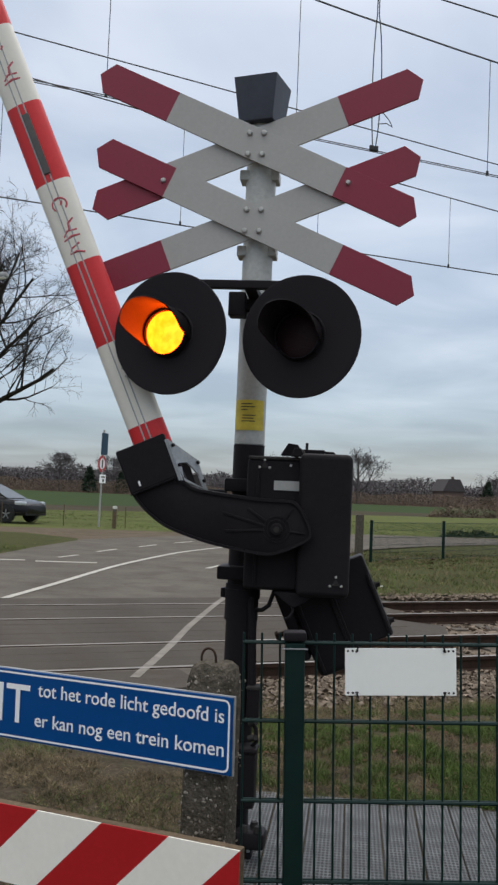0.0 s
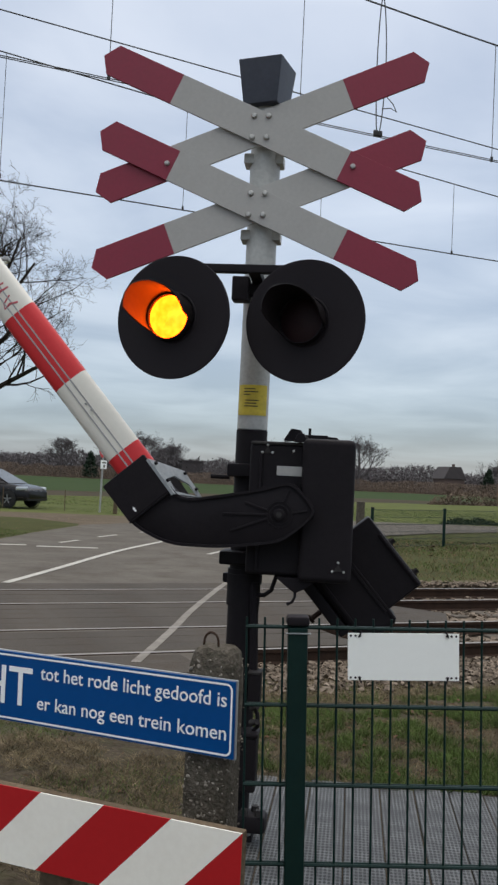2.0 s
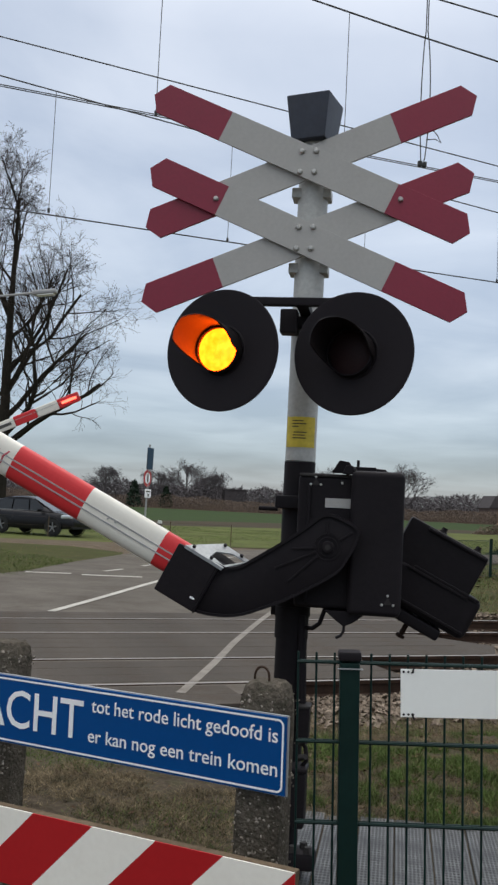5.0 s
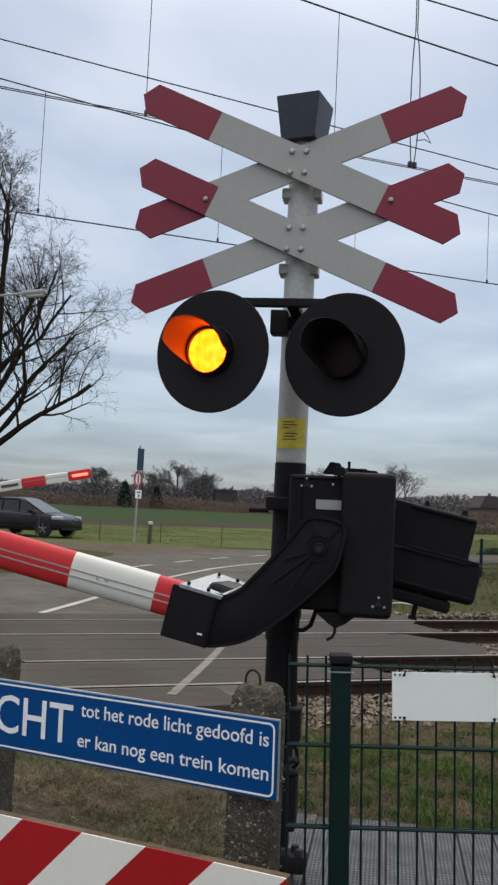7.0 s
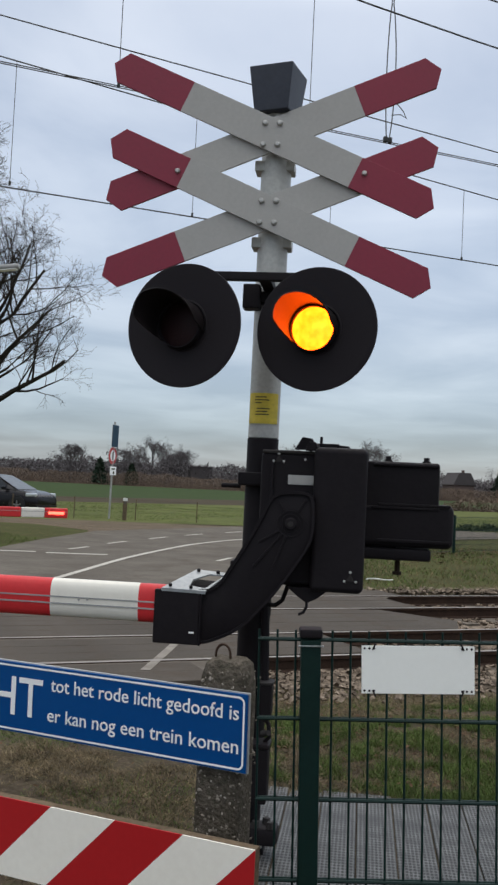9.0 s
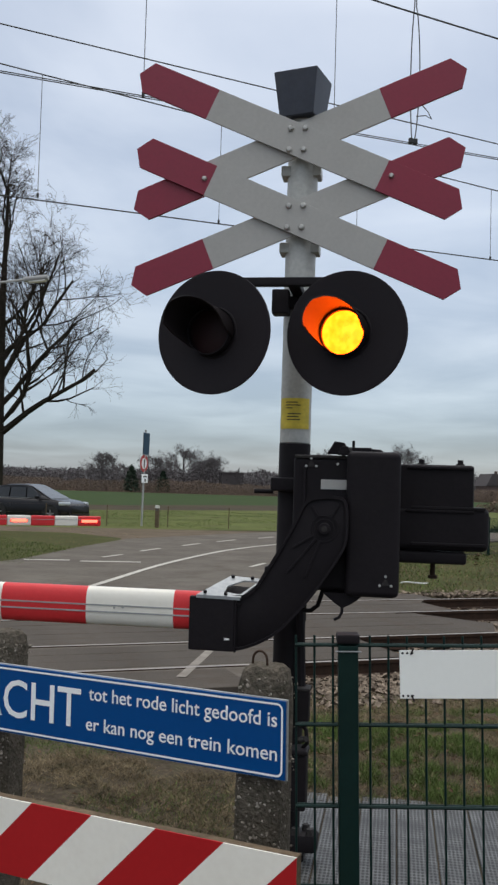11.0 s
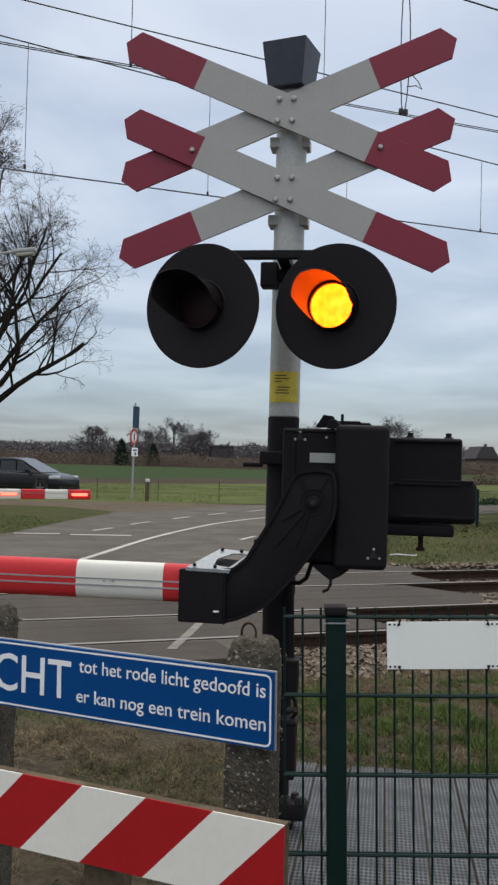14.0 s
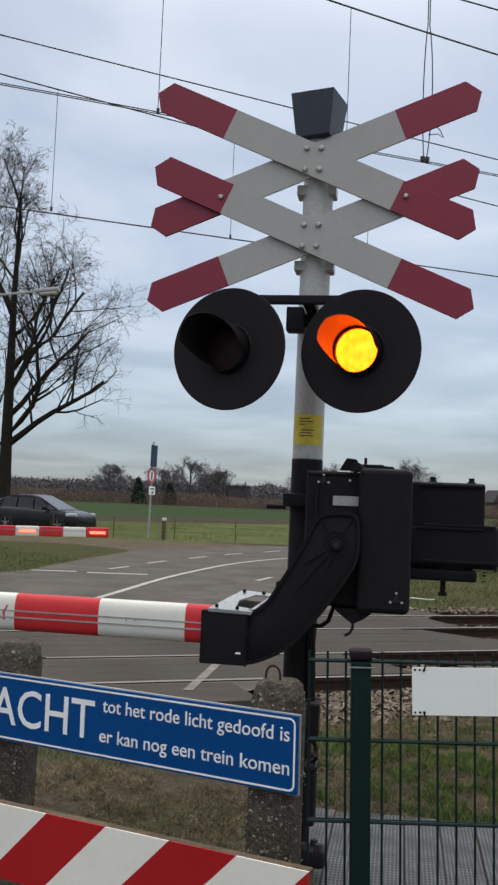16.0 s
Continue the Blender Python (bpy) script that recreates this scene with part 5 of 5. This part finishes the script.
    """Brushwood as a mass of small twig clumps with an uneven top."""
    rng = np.random.default_rng(count + 1)
    verts, faces = [], []
    for _ in range(count):
        x, y, h = spots(rng)
        p = Vector((x, y, LOW - 0.1 + h * rng.uniform(0, 1) ** 1.3))
        n = len(verts)
        s = rng.uniform(*clump)
        a = Vector((rng.normal(0, 0.6), rng.normal(0, 0.6), rng.normal(0.15, 0.6))) * s * 1.6
        b = Vector((rng.normal(0, 1), rng.normal(0, 1), rng.normal(0, 0.8))) * s * 0.5
        verts += [p, p + b, p + a]
        faces.append((n, n + 1, n + 2))
    return tagged(raw(name, verts, faces, material), label, "brush", kind="stuff")


def low_bush(x0, x1, y0, y1, h):
    """Spots of one rounded low bush between two places on the ground."""
    def spot(rng):
        k = rng.uniform(0, 1)
        return x0 + (x1 - x0) * k, y0 + (y1 - y0) * k + rng.normal(0, 0.3), h * (1 - (2 * k - 1) ** 4) * (0.8 + 0.3 * noise.noise((k * 9, x0, 0)))
    return spot


build_thicket("hedge", 2500, hedge_spot, (0.3, 0.7), "hedge_twig", "brown bare hedge along the far field", (0.012, 0.03))
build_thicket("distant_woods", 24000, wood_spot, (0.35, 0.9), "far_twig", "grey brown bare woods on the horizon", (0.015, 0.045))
build_brush("brushwood", 260000, lambda rng: (lambda q: (q[0], q[1] + 3, q[2] * 0.95))(hedge_spot(rng)), "hedge_twig", "dense brown brushwood along the far field", (0.06, 0.19))
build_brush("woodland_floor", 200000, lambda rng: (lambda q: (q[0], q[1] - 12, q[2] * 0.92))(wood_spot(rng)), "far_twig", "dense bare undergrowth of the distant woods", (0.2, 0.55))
build_brush("low_bush", 2600, low_bush(9.2, 12.6, 44.6, 46.6, 0.45), "evergreen", "low dark bush behind the side road", (0.03, 0.1))
build_brush("low_bush", 4000, low_bush(18.0, 30.0, 93.0, 104.0, 1.7), "hedge_twig", "dark bush at the ditch in the field", (0.06, 0.22))


def build_evergreen(x, y, h):
    t = empty("evergreen", pose(x, y, LOW), "small dark evergreen tree in the field", "tree")
    part("trunk", rod((0, 0, -0.1), (0, 0, h * 0.5), 0.12, 0.06, 8), "bark", t)
    rng = np.random.default_rng(int(abs(x) * 10) + 3)
    verts, faces = [], []
    for _ in range(900):
        f = rng.uniform(0.06, 1)
        r = (0.36 * h * (1 - f) ** 0.6) * rng.uniform(0.5, 1.05)
        a = rng.uniform(0, 6.283)
        p = Vector((r * math.cos(a), r * math.sin(a), h * f))
        n = len(verts)
        for _ in range(3):
            verts.append(p + Vector(rng.normal(0, 0.22, 3)))
        faces.append((n, n + 1, n + 2))
    raw("crown", verts, faces, "evergreen", t)


for x, y, h in ((-37.1, 216, 6.0), (-30.5, 222, 5.2), (58.0, 226, 6.4)):
    build_evergreen(x, y, h)


def build_house(x, y, w, d, h, roof, label, wall="brick_far", flat=False):
    hs = empty("house", pose(x, y, LOW, 0, 0, 12), label, "house")
    part("wall", box((0, 0, h / 2), (w, d, h), 0.03), wall, hs)
    if flat:
        part("roof", box((0, 0, h + 0.15), (w + 0.5, d + 0.5, 0.3), 0.05), "roof_far", hs)
    else:
        part("roof", slab([(-w / 2 - 0.4, h), (w / 2 + 0.4, h), (w * 0.28, h + roof), (-w * 0.28, h + roof)], -d / 2 - 0.3, d / 2 + 0.3, 0.05), "roof_far", hs)
        part("chimney", box((w * 0.2, 0, h + roof + 0.2), (0.6, 0.6, 1.0), 0.02), "brick_far", hs)
    for k in () if flat else (-1, 1):
        wn = part("window", box((k * w * 0.28, -d / 2 - 0.01, h * 0.5), (0.9, 0.08, 1.0), 0.01), "roof_far", hs)
        part("pane", box((k * w * 0.28, -d / 2 - 0.03, h * 0.5), (0.76, 0.06, 0.96), 0), "car_glass", wn)


build_house(-15.7, 246, 5.6, 6, 5.4, 0, "low dark flat roofed barn before the woods", "roof_far", True)
build_house(50.3, 235, 5.4, 7, 3.9, 3.1, "distant brick house with a dark roof")
build_house(80, 246, 11, 8, 3.6, 3.6, "distant brick house with a steep dark roof")


# ---- overhead wires ----
def wire_line(name, pts, r, label, parts=()):
    ob = part(name, bent(pts, r, 5), "wire")
    return tagged(ob, label, "wire", "overhead wires", "")


def sagging(n, za, zb, zc, u0, u1, u2):
    """A parabola through three heights along the track."""
    out = []
    for i in range(41):
        u = -22 + 54 * i / 40
        l = za * (u - u1) * (u - u2) / ((u0 - u1) * (u0 - u2)) + zb * (u - u0) * (u - u2) / ((u1 - u0) * (u1 - u2)) + zc * (u - u0) * (u - u1) / ((u2 - u0) * (u2 - u1))
        out.append(on_track(u, n, l))
    return out


wire_line("contact_wire", [on_track(-40, 9.29, 5.69), on_track(60, 9.29, 5.62)], 0.006, "dark contact wire over the near track")
wire_line("contact_wire", [on_track(-40, 9.36, 5.73), on_track(60, 9.36, 5.68)], 0.006, "second dark contact wire over the near track")
wire_line("contact_wire", [on_track(-40, 12.6, 5.47), on_track(60, 12.6, 5.39)], 0.010, "dark contact wire over the far track")
wire_line("messenger_wire", sagging(9.29, 7.52, 7.25, 7.1, 2.0, 4.8, 7.0), 0.011, "sagging messenger wire over the near track")
wire_line("messenger_wire", sagging(12.6, 7.22, 6.842, 6.578, 0.78, 5.3, 8.61), 0.010, "sagging messenger wire over the far track")
wire_line("feeder_wire", [on_track(u, 12.6, 7.8 - 0.0525 * u) for u in (-25, 0, 10, 30)], 0.010, "dark feeder wire along the tracks")
wire_line("feeder_wire", [on_track(u, 9.29, 7.86 - 0.025 * u) for u in (-25, 0, 10, 30)], 0.010, "dark feeder wire high over the track")
for u, n, z0, z1 in ((2.07, 9.29, 5.7, 7.5), (4.25, 9.29, 5.7, 7.3), (6.87, 9.29, 5.69, 7.12), (-0.5, 9.29, 5.7, 7.85), (9.4, 9.29, 5.69, 7.05), (8.6, 12.6, 5.46, 6.58), (3.99, 12.6, 5.47, 6.945), (1.42, 12.6, 5.51, 7.165), (6.2, 12.6, 5.46, 6.77), (11.0, 12.6, 5.45, 6.4)):
    ob = part("dropper", rod(on_track(u, n, z0), on_track(u, n, z1), 0.0045, seg=5), "wire")
    part("clamp", box(on_track(u, n, z0 - 0.01), (0.03, 0.03, 0.06), 0.004), "wire", ob)
    tagged(ob, "thin dropper wire between contact and messenger wire", "wire", "droppers")
jump = empty("jumper_wire", Matrix(), "looped jumper wires hanging from the messenger wire", "wire")
for du, bulge in ((-0.012, -0.035), (0.012, 0.06)):
    part("strand", bent([on_track(5.26 + du + bulge * math.sin(math.pi * max(k - 6, 0) / 14) ** 0.7, 9.29, 8.0 - 2.32 * k / 20) for k in range(21)], 0.007, 5), "wire", jump)
part("loop", bent([on_track(5.3, 9.29, 6.2), on_track(5.45, 9.29, 6.08), on_track(5.5, 9.29, 6.0), on_track(5.42, 9.29, 6.03), on_track(5.3, 9.29, 6.0)], 0.006, 5), "wire", jump)
for du in (-0.03, 0.03):
    part("clamp", box(on_track(5.26 + du, 9.29, 5.7), (0.05, 0.05, 0.06), 0.006), "wire", jump)


# ---- street lamp, signs and fences beyond the tracks ----
def build_street_lamp():
    s = empty("street_lamp", pose(-9.6, 26.0, LOW), "grey street lamp on a long curved arm", "street lamp")
    part("pole", rod((0, 0, 0), (0, 0, 6.9), 0.08, 0.05, 12), "alu", s)
    part("arm", bent([(0, 0, 6.9), (0.25, 0, 7.2), (0.8, 0, 7.38), (1.85, 0, 7.52)], 0.035, 8), "alu", s)
    head = part("lamp_head", box((2.16, 0, 7.55), (0.72, 0.26, 0.14), 0.05, m=Matrix.Rotation(radians(-7), 4, "Y")), "alu", s, "grey lamp head")
    part("lamp_glass", box((2.2, 0, 7.475), (0.5, 0.2, 0.05), 0.02, m=Matrix.Rotation(radians(-7), 4, "Y")), "label_white", head)


build_street_lamp()


def build_road_sign():
    s = empty("road_sign", pose(-6.28, 39.3, LOW, 0, 0.6, 0), "road sign post with blue board, red ringed disc and white plate", "road sign")
    part("post", rod((0, 0, 0), (0, 0, 4.1), 0.04, seg=10), "alu", s)
    turn = Matrix.Rotation(radians(72), 4, "Z")
    b = part("direction_board", box((0, -0.06, 0), (0.55, 0.03, 0.92), 0.01), "board_blue", s, "blue board seen almost edge on", Matrix.Translation((0, 0, 3.5)) @ turn)
    part("board_rim", box((0, -0.045, 0), (0.57, 0.012, 0.94), 0.004), "alu", b)
    d = part("disc", lathe([(0.0, -0.006), (0.24, -0.006)], 28), "sign_white", s, "round white disc with a red ring", Matrix.Translation((0, -0.06, 2.66)) @ turn)
    part("ring", lathe([(0.235, -0.008), (0.36, -0.008), (0.36, 0.006), (0.0, 0.006)], 28), "sign_red", d, "red ring")
    part("symbol", box((0, -0.009, 0), (0.1, 0.004, 0.34), 0.001), "print_dark", d)
    p = part("under_plate", box((0, -0.05, 0), (0.55, 0.02, 0.36), 0.004), "sign_white", s, "white plate with dark print", Matrix.Translation((0, 0, 2.02)) @ turn)
    part("print_bar", box((0, -0.062, 0.08), (0.35, 0.003, 0.06), 0), "print_dark", p)
    part("print_mark", box((0.03, -0.062, -0.07), (0.14, 0.003, 0.12), 0), "print_dark", p)


build_road_sign()


def build_marker():
    s = empty("marker_post", pose(-5.57, 38.9, LOW), "short grey wooden marker post with a white top", "post")
    part("stake", box((0, 0, 0.4), (0.16, 0.16, 0.85), 0.015), "wood_edge", s)
    part("top", box((0, 0, 0.84), (0.17, 0.17, 0.13), 0.02), "white_wall", s, "white painted top")
    part("reflector", box((0, -0.084, 0.72), (0.08, 0.01, 0.1), 0.004), "strip_off", s)


build_marker()


def build_far_fence():
    f = empty("field_fence", Matrix(), "thin wire fence with slim posts along the meadow", "fence")
    pts = [(-26 + 2.6 * k, 38.6 + 0.12 * k) for k in range(10)]
    for x, y in pts:
        part("post", box((x, y, LOW + 0.42), (0.035, 0.035, 0.9), 0.006), "wood_edge", f)
    for z in (0.45, 0.82):
        part("strand", bent([(x, y - 0.04, LOW + z) for x, y in pts], 0.003, 4), "wood_edge", f)


build_far_fence()


def build_mesh_fence_far():
    """Green mesh fence beyond the tracks, square to the one near."""
    f = empty("mesh_fence", Matrix(), "green welded mesh fence beyond the tracks", "fence")
    a, d = Vector((3.31, 24.85, LOW)), Vector((0.705, 0.709, 0))
    for k in range(6):
        p = a + d * 3.47 * k
        post = part("post", box((p.x, p.y, LOW + 0.53), (0.08, 0.07, 1.12), 0.006, m=None), "green", f)
        part("cap", box((p.x, p.y, LOW + 1.1), (0.085, 0.075, 0.03), 0.006), "black", post)
    for k in range(6):
        z = LOW + 0.05 + 0.2 * k
        part("horizontal_wire", rod(a + Vector((0, 0, z - LOW)), a + d * 17.3 + Vector((0, 0, z - LOW)), 0.006, seg=5), "green", f)
    vs, fs = [], []
    for k in range(330):
        p = a + d * 0.0525 * k
        n = len(vs)
        for q in (p + Vector((-0.003, 0, 0.03)), p + Vector((0.003, 0, 0.03)), p + Vector((0.003, 0, 1.07)), p + Vector((-0.003, 0, 1.07))):
            vs.append(q)
        fs.append((n, n + 1, n + 2, n + 3))
    w = raw("mesh_wire", vs, fs, "green", f)
    w["kind"] = "stuff"


build_mesh_fence_far()
g = part("gate_post", box((0, 0, 0.62), (0.2, 0.2, 1.3), 0.02), "concrete", m=pose(2.9, 24.1, LOW))
tagged(g, "grey concrete gate post beside the mesh fence", "post")
hose = part("hose_end", bent([(2.12 + 0.5 * k / 10, 17.85 + 0.12 * math.sin(k * 0.6), LOW + 0.03 + 0.012 * k / 10) for k in range(11)], 0.013, 8), "white_wall")
tagged(hose, "short pale hose lying in the grass beside the track", "hose")


# ---- the car waiting beyond the crossing ----
def build_car():
    """A dark sport utility car; its nose points to +x."""
    car = empty("car", pose(-11.25, 40.9, LOW, 0, 0, -21), "dark grey sport utility car waiting at the crossing", "car")
    # body: sections along the length, each a rounded outline
    secs = [(-2.3, 0.55, 0.98, 0.70), (-2.2, 0.36, 1.05, 0.86), (-1.6, 0.27, 1.08, 0.93), (-0.6, 0.25, 1.06, 0.945), (0.6, 0.25, 1.03, 0.945), (1.1, 0.26, 1.04, 0.94), (1.75, 0.3, 0.97, 0.90), (2.12, 0.33, 0.88, 0.83), (2.26, 0.36, 0.8, 0.76), (2.33, 0.44, 0.72, 0.66)]
    bm = bmesh.new()
    rings = []
    for x, z0, z1, w in secs:
        ring = []
        for c, s_ in ((-1, 0.12), (-0.96, 0.0), (0.96, 0.0), (1, 0.12), (1.0, 0.62), (0.93, 0.9), (0.8, 1.0), (-0.8, 1.0), (-0.93, 0.9), (-1.0, 0.62)):
            ring.append(bm.verts.new((x, w * c, z0 + (z1 - z0) * s_)))
        rings.append(ring)
    for a, b in zip(rings, rings[1:]):
        for i in range(10):
            bm.faces.new((a[i], a[(i + 1) % 10], b[(i + 1) % 10], b[i]))
    bm.faces.new(rings[0][::-1])
    bm.faces.new(rings[-1])
    part("body", bm, "car_paint", car)
    cab = bmesh.new()
    rings = []
    for x, z, w in ((-2.24, 1.02, 0.8), (-2.0, 1.4, 0.67), (-1.5, 1.57, 0.64), (-0.9, 1.64, 0.63), (-0.35, 1.655, 0.63), (-0.05, 1.62, 0.64), (0.3, 1.46, 0.67), (0.75, 1.25, 0.74), (1.25, 1.02, 0.84)):
        rings.append([cab.verts.new(q) for q in ((x, -w - (0.1 if z > 1.1 else 0), min(1.02, z)), (x, -w, z - 0.05), (x, -w + 0.12, z), (x, w - 0.12, z), (x, w, z - 0.05), (x, w + (0.1 if z > 1.1 else 0), min(1.02, z)))])
    for a, b in zip(rings, rings[1:]):
        for i in range(5):
            cab.faces.new((a[i], a[i + 1], b[i + 1], b[i]))
    part("roof", cab, "car_paint", car)
    for s_ in (-1, 1):
        for x0, x1, xa, xb in ((-1.75, -0.95, -1.6, -0.95), (-0.88, -0.02, -0.88, -0.1), (0.05, 0.86, -0.02, 0.26)):
            g = bmesh.new()
            q = [(x0, s_ * 0.775, 1.06), (x1, s_ * (0.775 if x1 < 0.5 else 0.79), 1.06), (xb, s_ * 0.665, 1.5 if xb < 0.3 else 1.42), (xa, s_ * 0.655, 1.5)]
            g.faces.new([g.verts.new(p) for p in q])
            r = bmesh.ops.extrude_face_region(g, geom=g.faces[:])
            for v in r["geom"]:
                if isinstance(v, bmesh.types.BMVert):
                    v.co.y += s_ * 0.012
            part("side_window", g, "car_glass", car, "dark tinted side window")
        part("sill_trim", box((-0.4, s_ * 0.79, 1.045), (2.7, 0.02, 0.018), 0.004), "rim", car, "bright window trim")
        m = part("mirror", box((0.72, s_ * 0.98, 1.1), (0.16, 0.2, 0.13), 0.04), "car_paint", car)
        part("headlight", box((1.98, s_ * 0.735, 0.84), (0.5, 0.22, 0.16), 0.05, m=Matrix.Rotation(s_ * radians(-24), 4, "Z")), "headlight", car, "clear headlight")
        part("fog_lamp", box((2.24, s_ * 0.58, 0.46), (0.06, 0.2, 0.08), 0.02), "headlight", car)
        for x in (-1.36, 1.4):
            w = part("wheel", lathe([(0.22, -0.11), (0.33, -0.115), (0.36, -0.09), (0.365, 0.0), (0.36, 0.09), (0.33, 0.115), (0.22, 0.11)], 36), "tyre", car, "black tyre on an alloy rim", pose(x, s_ * 0.85, 0.365))
            part("rim", lathe([(0.0, s_ * 0.07), (0.2, s_ * 0.075), (0.235, s_ * 0.11)], 30), "tyre", w)
            for k in range(5):
                part("spoke", box((0, 0, 0), (0.05, 0.03, 0.2), 0.01, m=None), "rim", w, m=Matrix.Rotation(radians(72 * k), 4, "Y") @ Matrix.Translation((0, s_ * 0.1, 0.115)))
            part("arch", lathe([(0.38, s_ * 0.098), (0.42, s_ * 0.104), (0.42, s_ * 0.06)], 30), "tyre", w)
    ws = bmesh.new()
    ws.faces.new([ws.verts.new(p) for p in ((1.26, -0.72, 1.045), (1.26, 0.72, 1.045), (0.0, 0.52, 1.63), (0.0, -0.52, 1.63))])
    part("windscreen", ws, "windscreen", car, "dark windscreen with sky reflection in its colour")
    part("grille", box((2.27, 0, 0.68), (0.06, 0.8, 0.2), 0.02), "tyre", car)
    for k in range(5):
        part("grille_bar", box((2.305, 0, 0.6 + 0.04 * k), (0.012, 0.74, 0.01), 0), "rim", car)
    part("number_plate", box((2.32, 0, 0.5), (0.015, 0.5, 0.11), 0.004), "number_plate", car, "plain yellow number plate")
    part("front_bumper", box((2.2, 0, 0.38), (0.22, 1.5, 0.12), 0.04), "tyre", car)
    return car


build_car()

# ---- the barrier on the far side ----
FAR_TURN = 24.0
far_signal = empty("far_barrier", pose(-7.24, 12.28, LOW, 0, 0, FAR_TURN), "red and white barrier on the far side of the tracks", "barrier")
part("stand", box((-0.1, 0.25, 0.5), (0.4, 0.35, 1.0), 0.02), "black", far_signal, "black drive stand")
far_arm = part("barrier_arm", box((0, 0, 0), (0.3, 0.12, 0.2), 0.02), "black", far_signal, "moving barrier arm with a glowing tip", pose(0, 0, 1.06 - LOW))
x = 4.72
for k in range(12):
    bm = box((x - 0.176, 0, 0), (0.352, 0.08, 0.15), 0.02)
    sec = part("boom_section", bm, "boom_white" if k % 2 else "boom_red", far_arm, "white boom section" if k % 2 else "red boom section")
    part("groove", box((x - 0.176, -0.042, 0.02), (0.35, 0.004, 0.006), 0), "alu", sec)
    if k in (0, 3):
        part("lamp_strip", box((x - 0.18, -0.041, 0), (0.25, 0.012, 0.045), 0.004), "strip_off", sec)
    x -= 0.352
part("lamp_light", box((4.72 - 0.18, -0.05, 0), (0.24, 0.012, 0.04), 0.004), "strip_on", far_arm, "glowing red tip light")
far_strip = part("lamp_light", box((4.72 - 3 * 0.352 - 0.18, -0.043, 0), (0.24, 0.008, 0.04), 0.003), "strip_on", far_arm, "flashing red boom light")


# ---- what moves ----
BOOM = ((0.0, 66.1), (0.5, 61.8), (1.0, 57.5), (1.5, 53.3), (2.0, 49.4), (2.5, 45.6), (3.0, 41.8), (3.5, 38.1), (4.0, 34.3), (5.0, 26.7), (6.0, 19.2), (6.5, 15.6), (7.0, 11.9), (7.5, 8.3), (8.0, 4.3), (8.4, 1.0), (8.7, -0.2), (9.1, 0.0), (16.0, 0.1))
PERIOD = 0.627


def blink(thing, first, lit, rest, shown):
    """A light that comes forward when lit and sinks behind its lens when out."""
    rows = []
    step = 1.0 / FPS

    def put(t, m):
        if 0.0 <= t <= 16.0 and (not rows or frame(t) > frame(rows[-1][0])):
            rows.append((t, m))

    start = first - PERIOD
    put(0.0, shown if start <= 0.0 < start + lit else rest)
    t = start
    while t < 16.0:
        put(t - step, rest)
        put(t, shown)
        put(t + lit - step, shown)
        put(t + lit, rest)
        t += PERIOD
    last = rows[-1][1]
    put(16.0, last)
    walk(thing, rows)


def motions():
    walk(barrier_arm, [(t, Matrix.Translation(PIVOT) @ Matrix.Rotation(radians(a), 4, "Y")) for t, a in BOOM])
    back, front = pose(-0.007, 0.055, 0), pose(-0.007, -0.006, 0)
    blink(lamp_left[1], 0.56, 0.285, back, front)
    blink(lamp_right[1], 0.205, 0.37, back, front)
    walk(far_arm, [(t, pose(0, 0, 1.06 - LOW, 0, -a, 0)) for t, a in BOOM])
    blink(far_strip, 0.205, 0.37, pose(0, 0.03, 0), pose(0, -0.007, 0))
    blink(boom_strip, 0.205, 0.37, pose(0, 0.03, 0), pose(0, -0.007, 0))


motions()
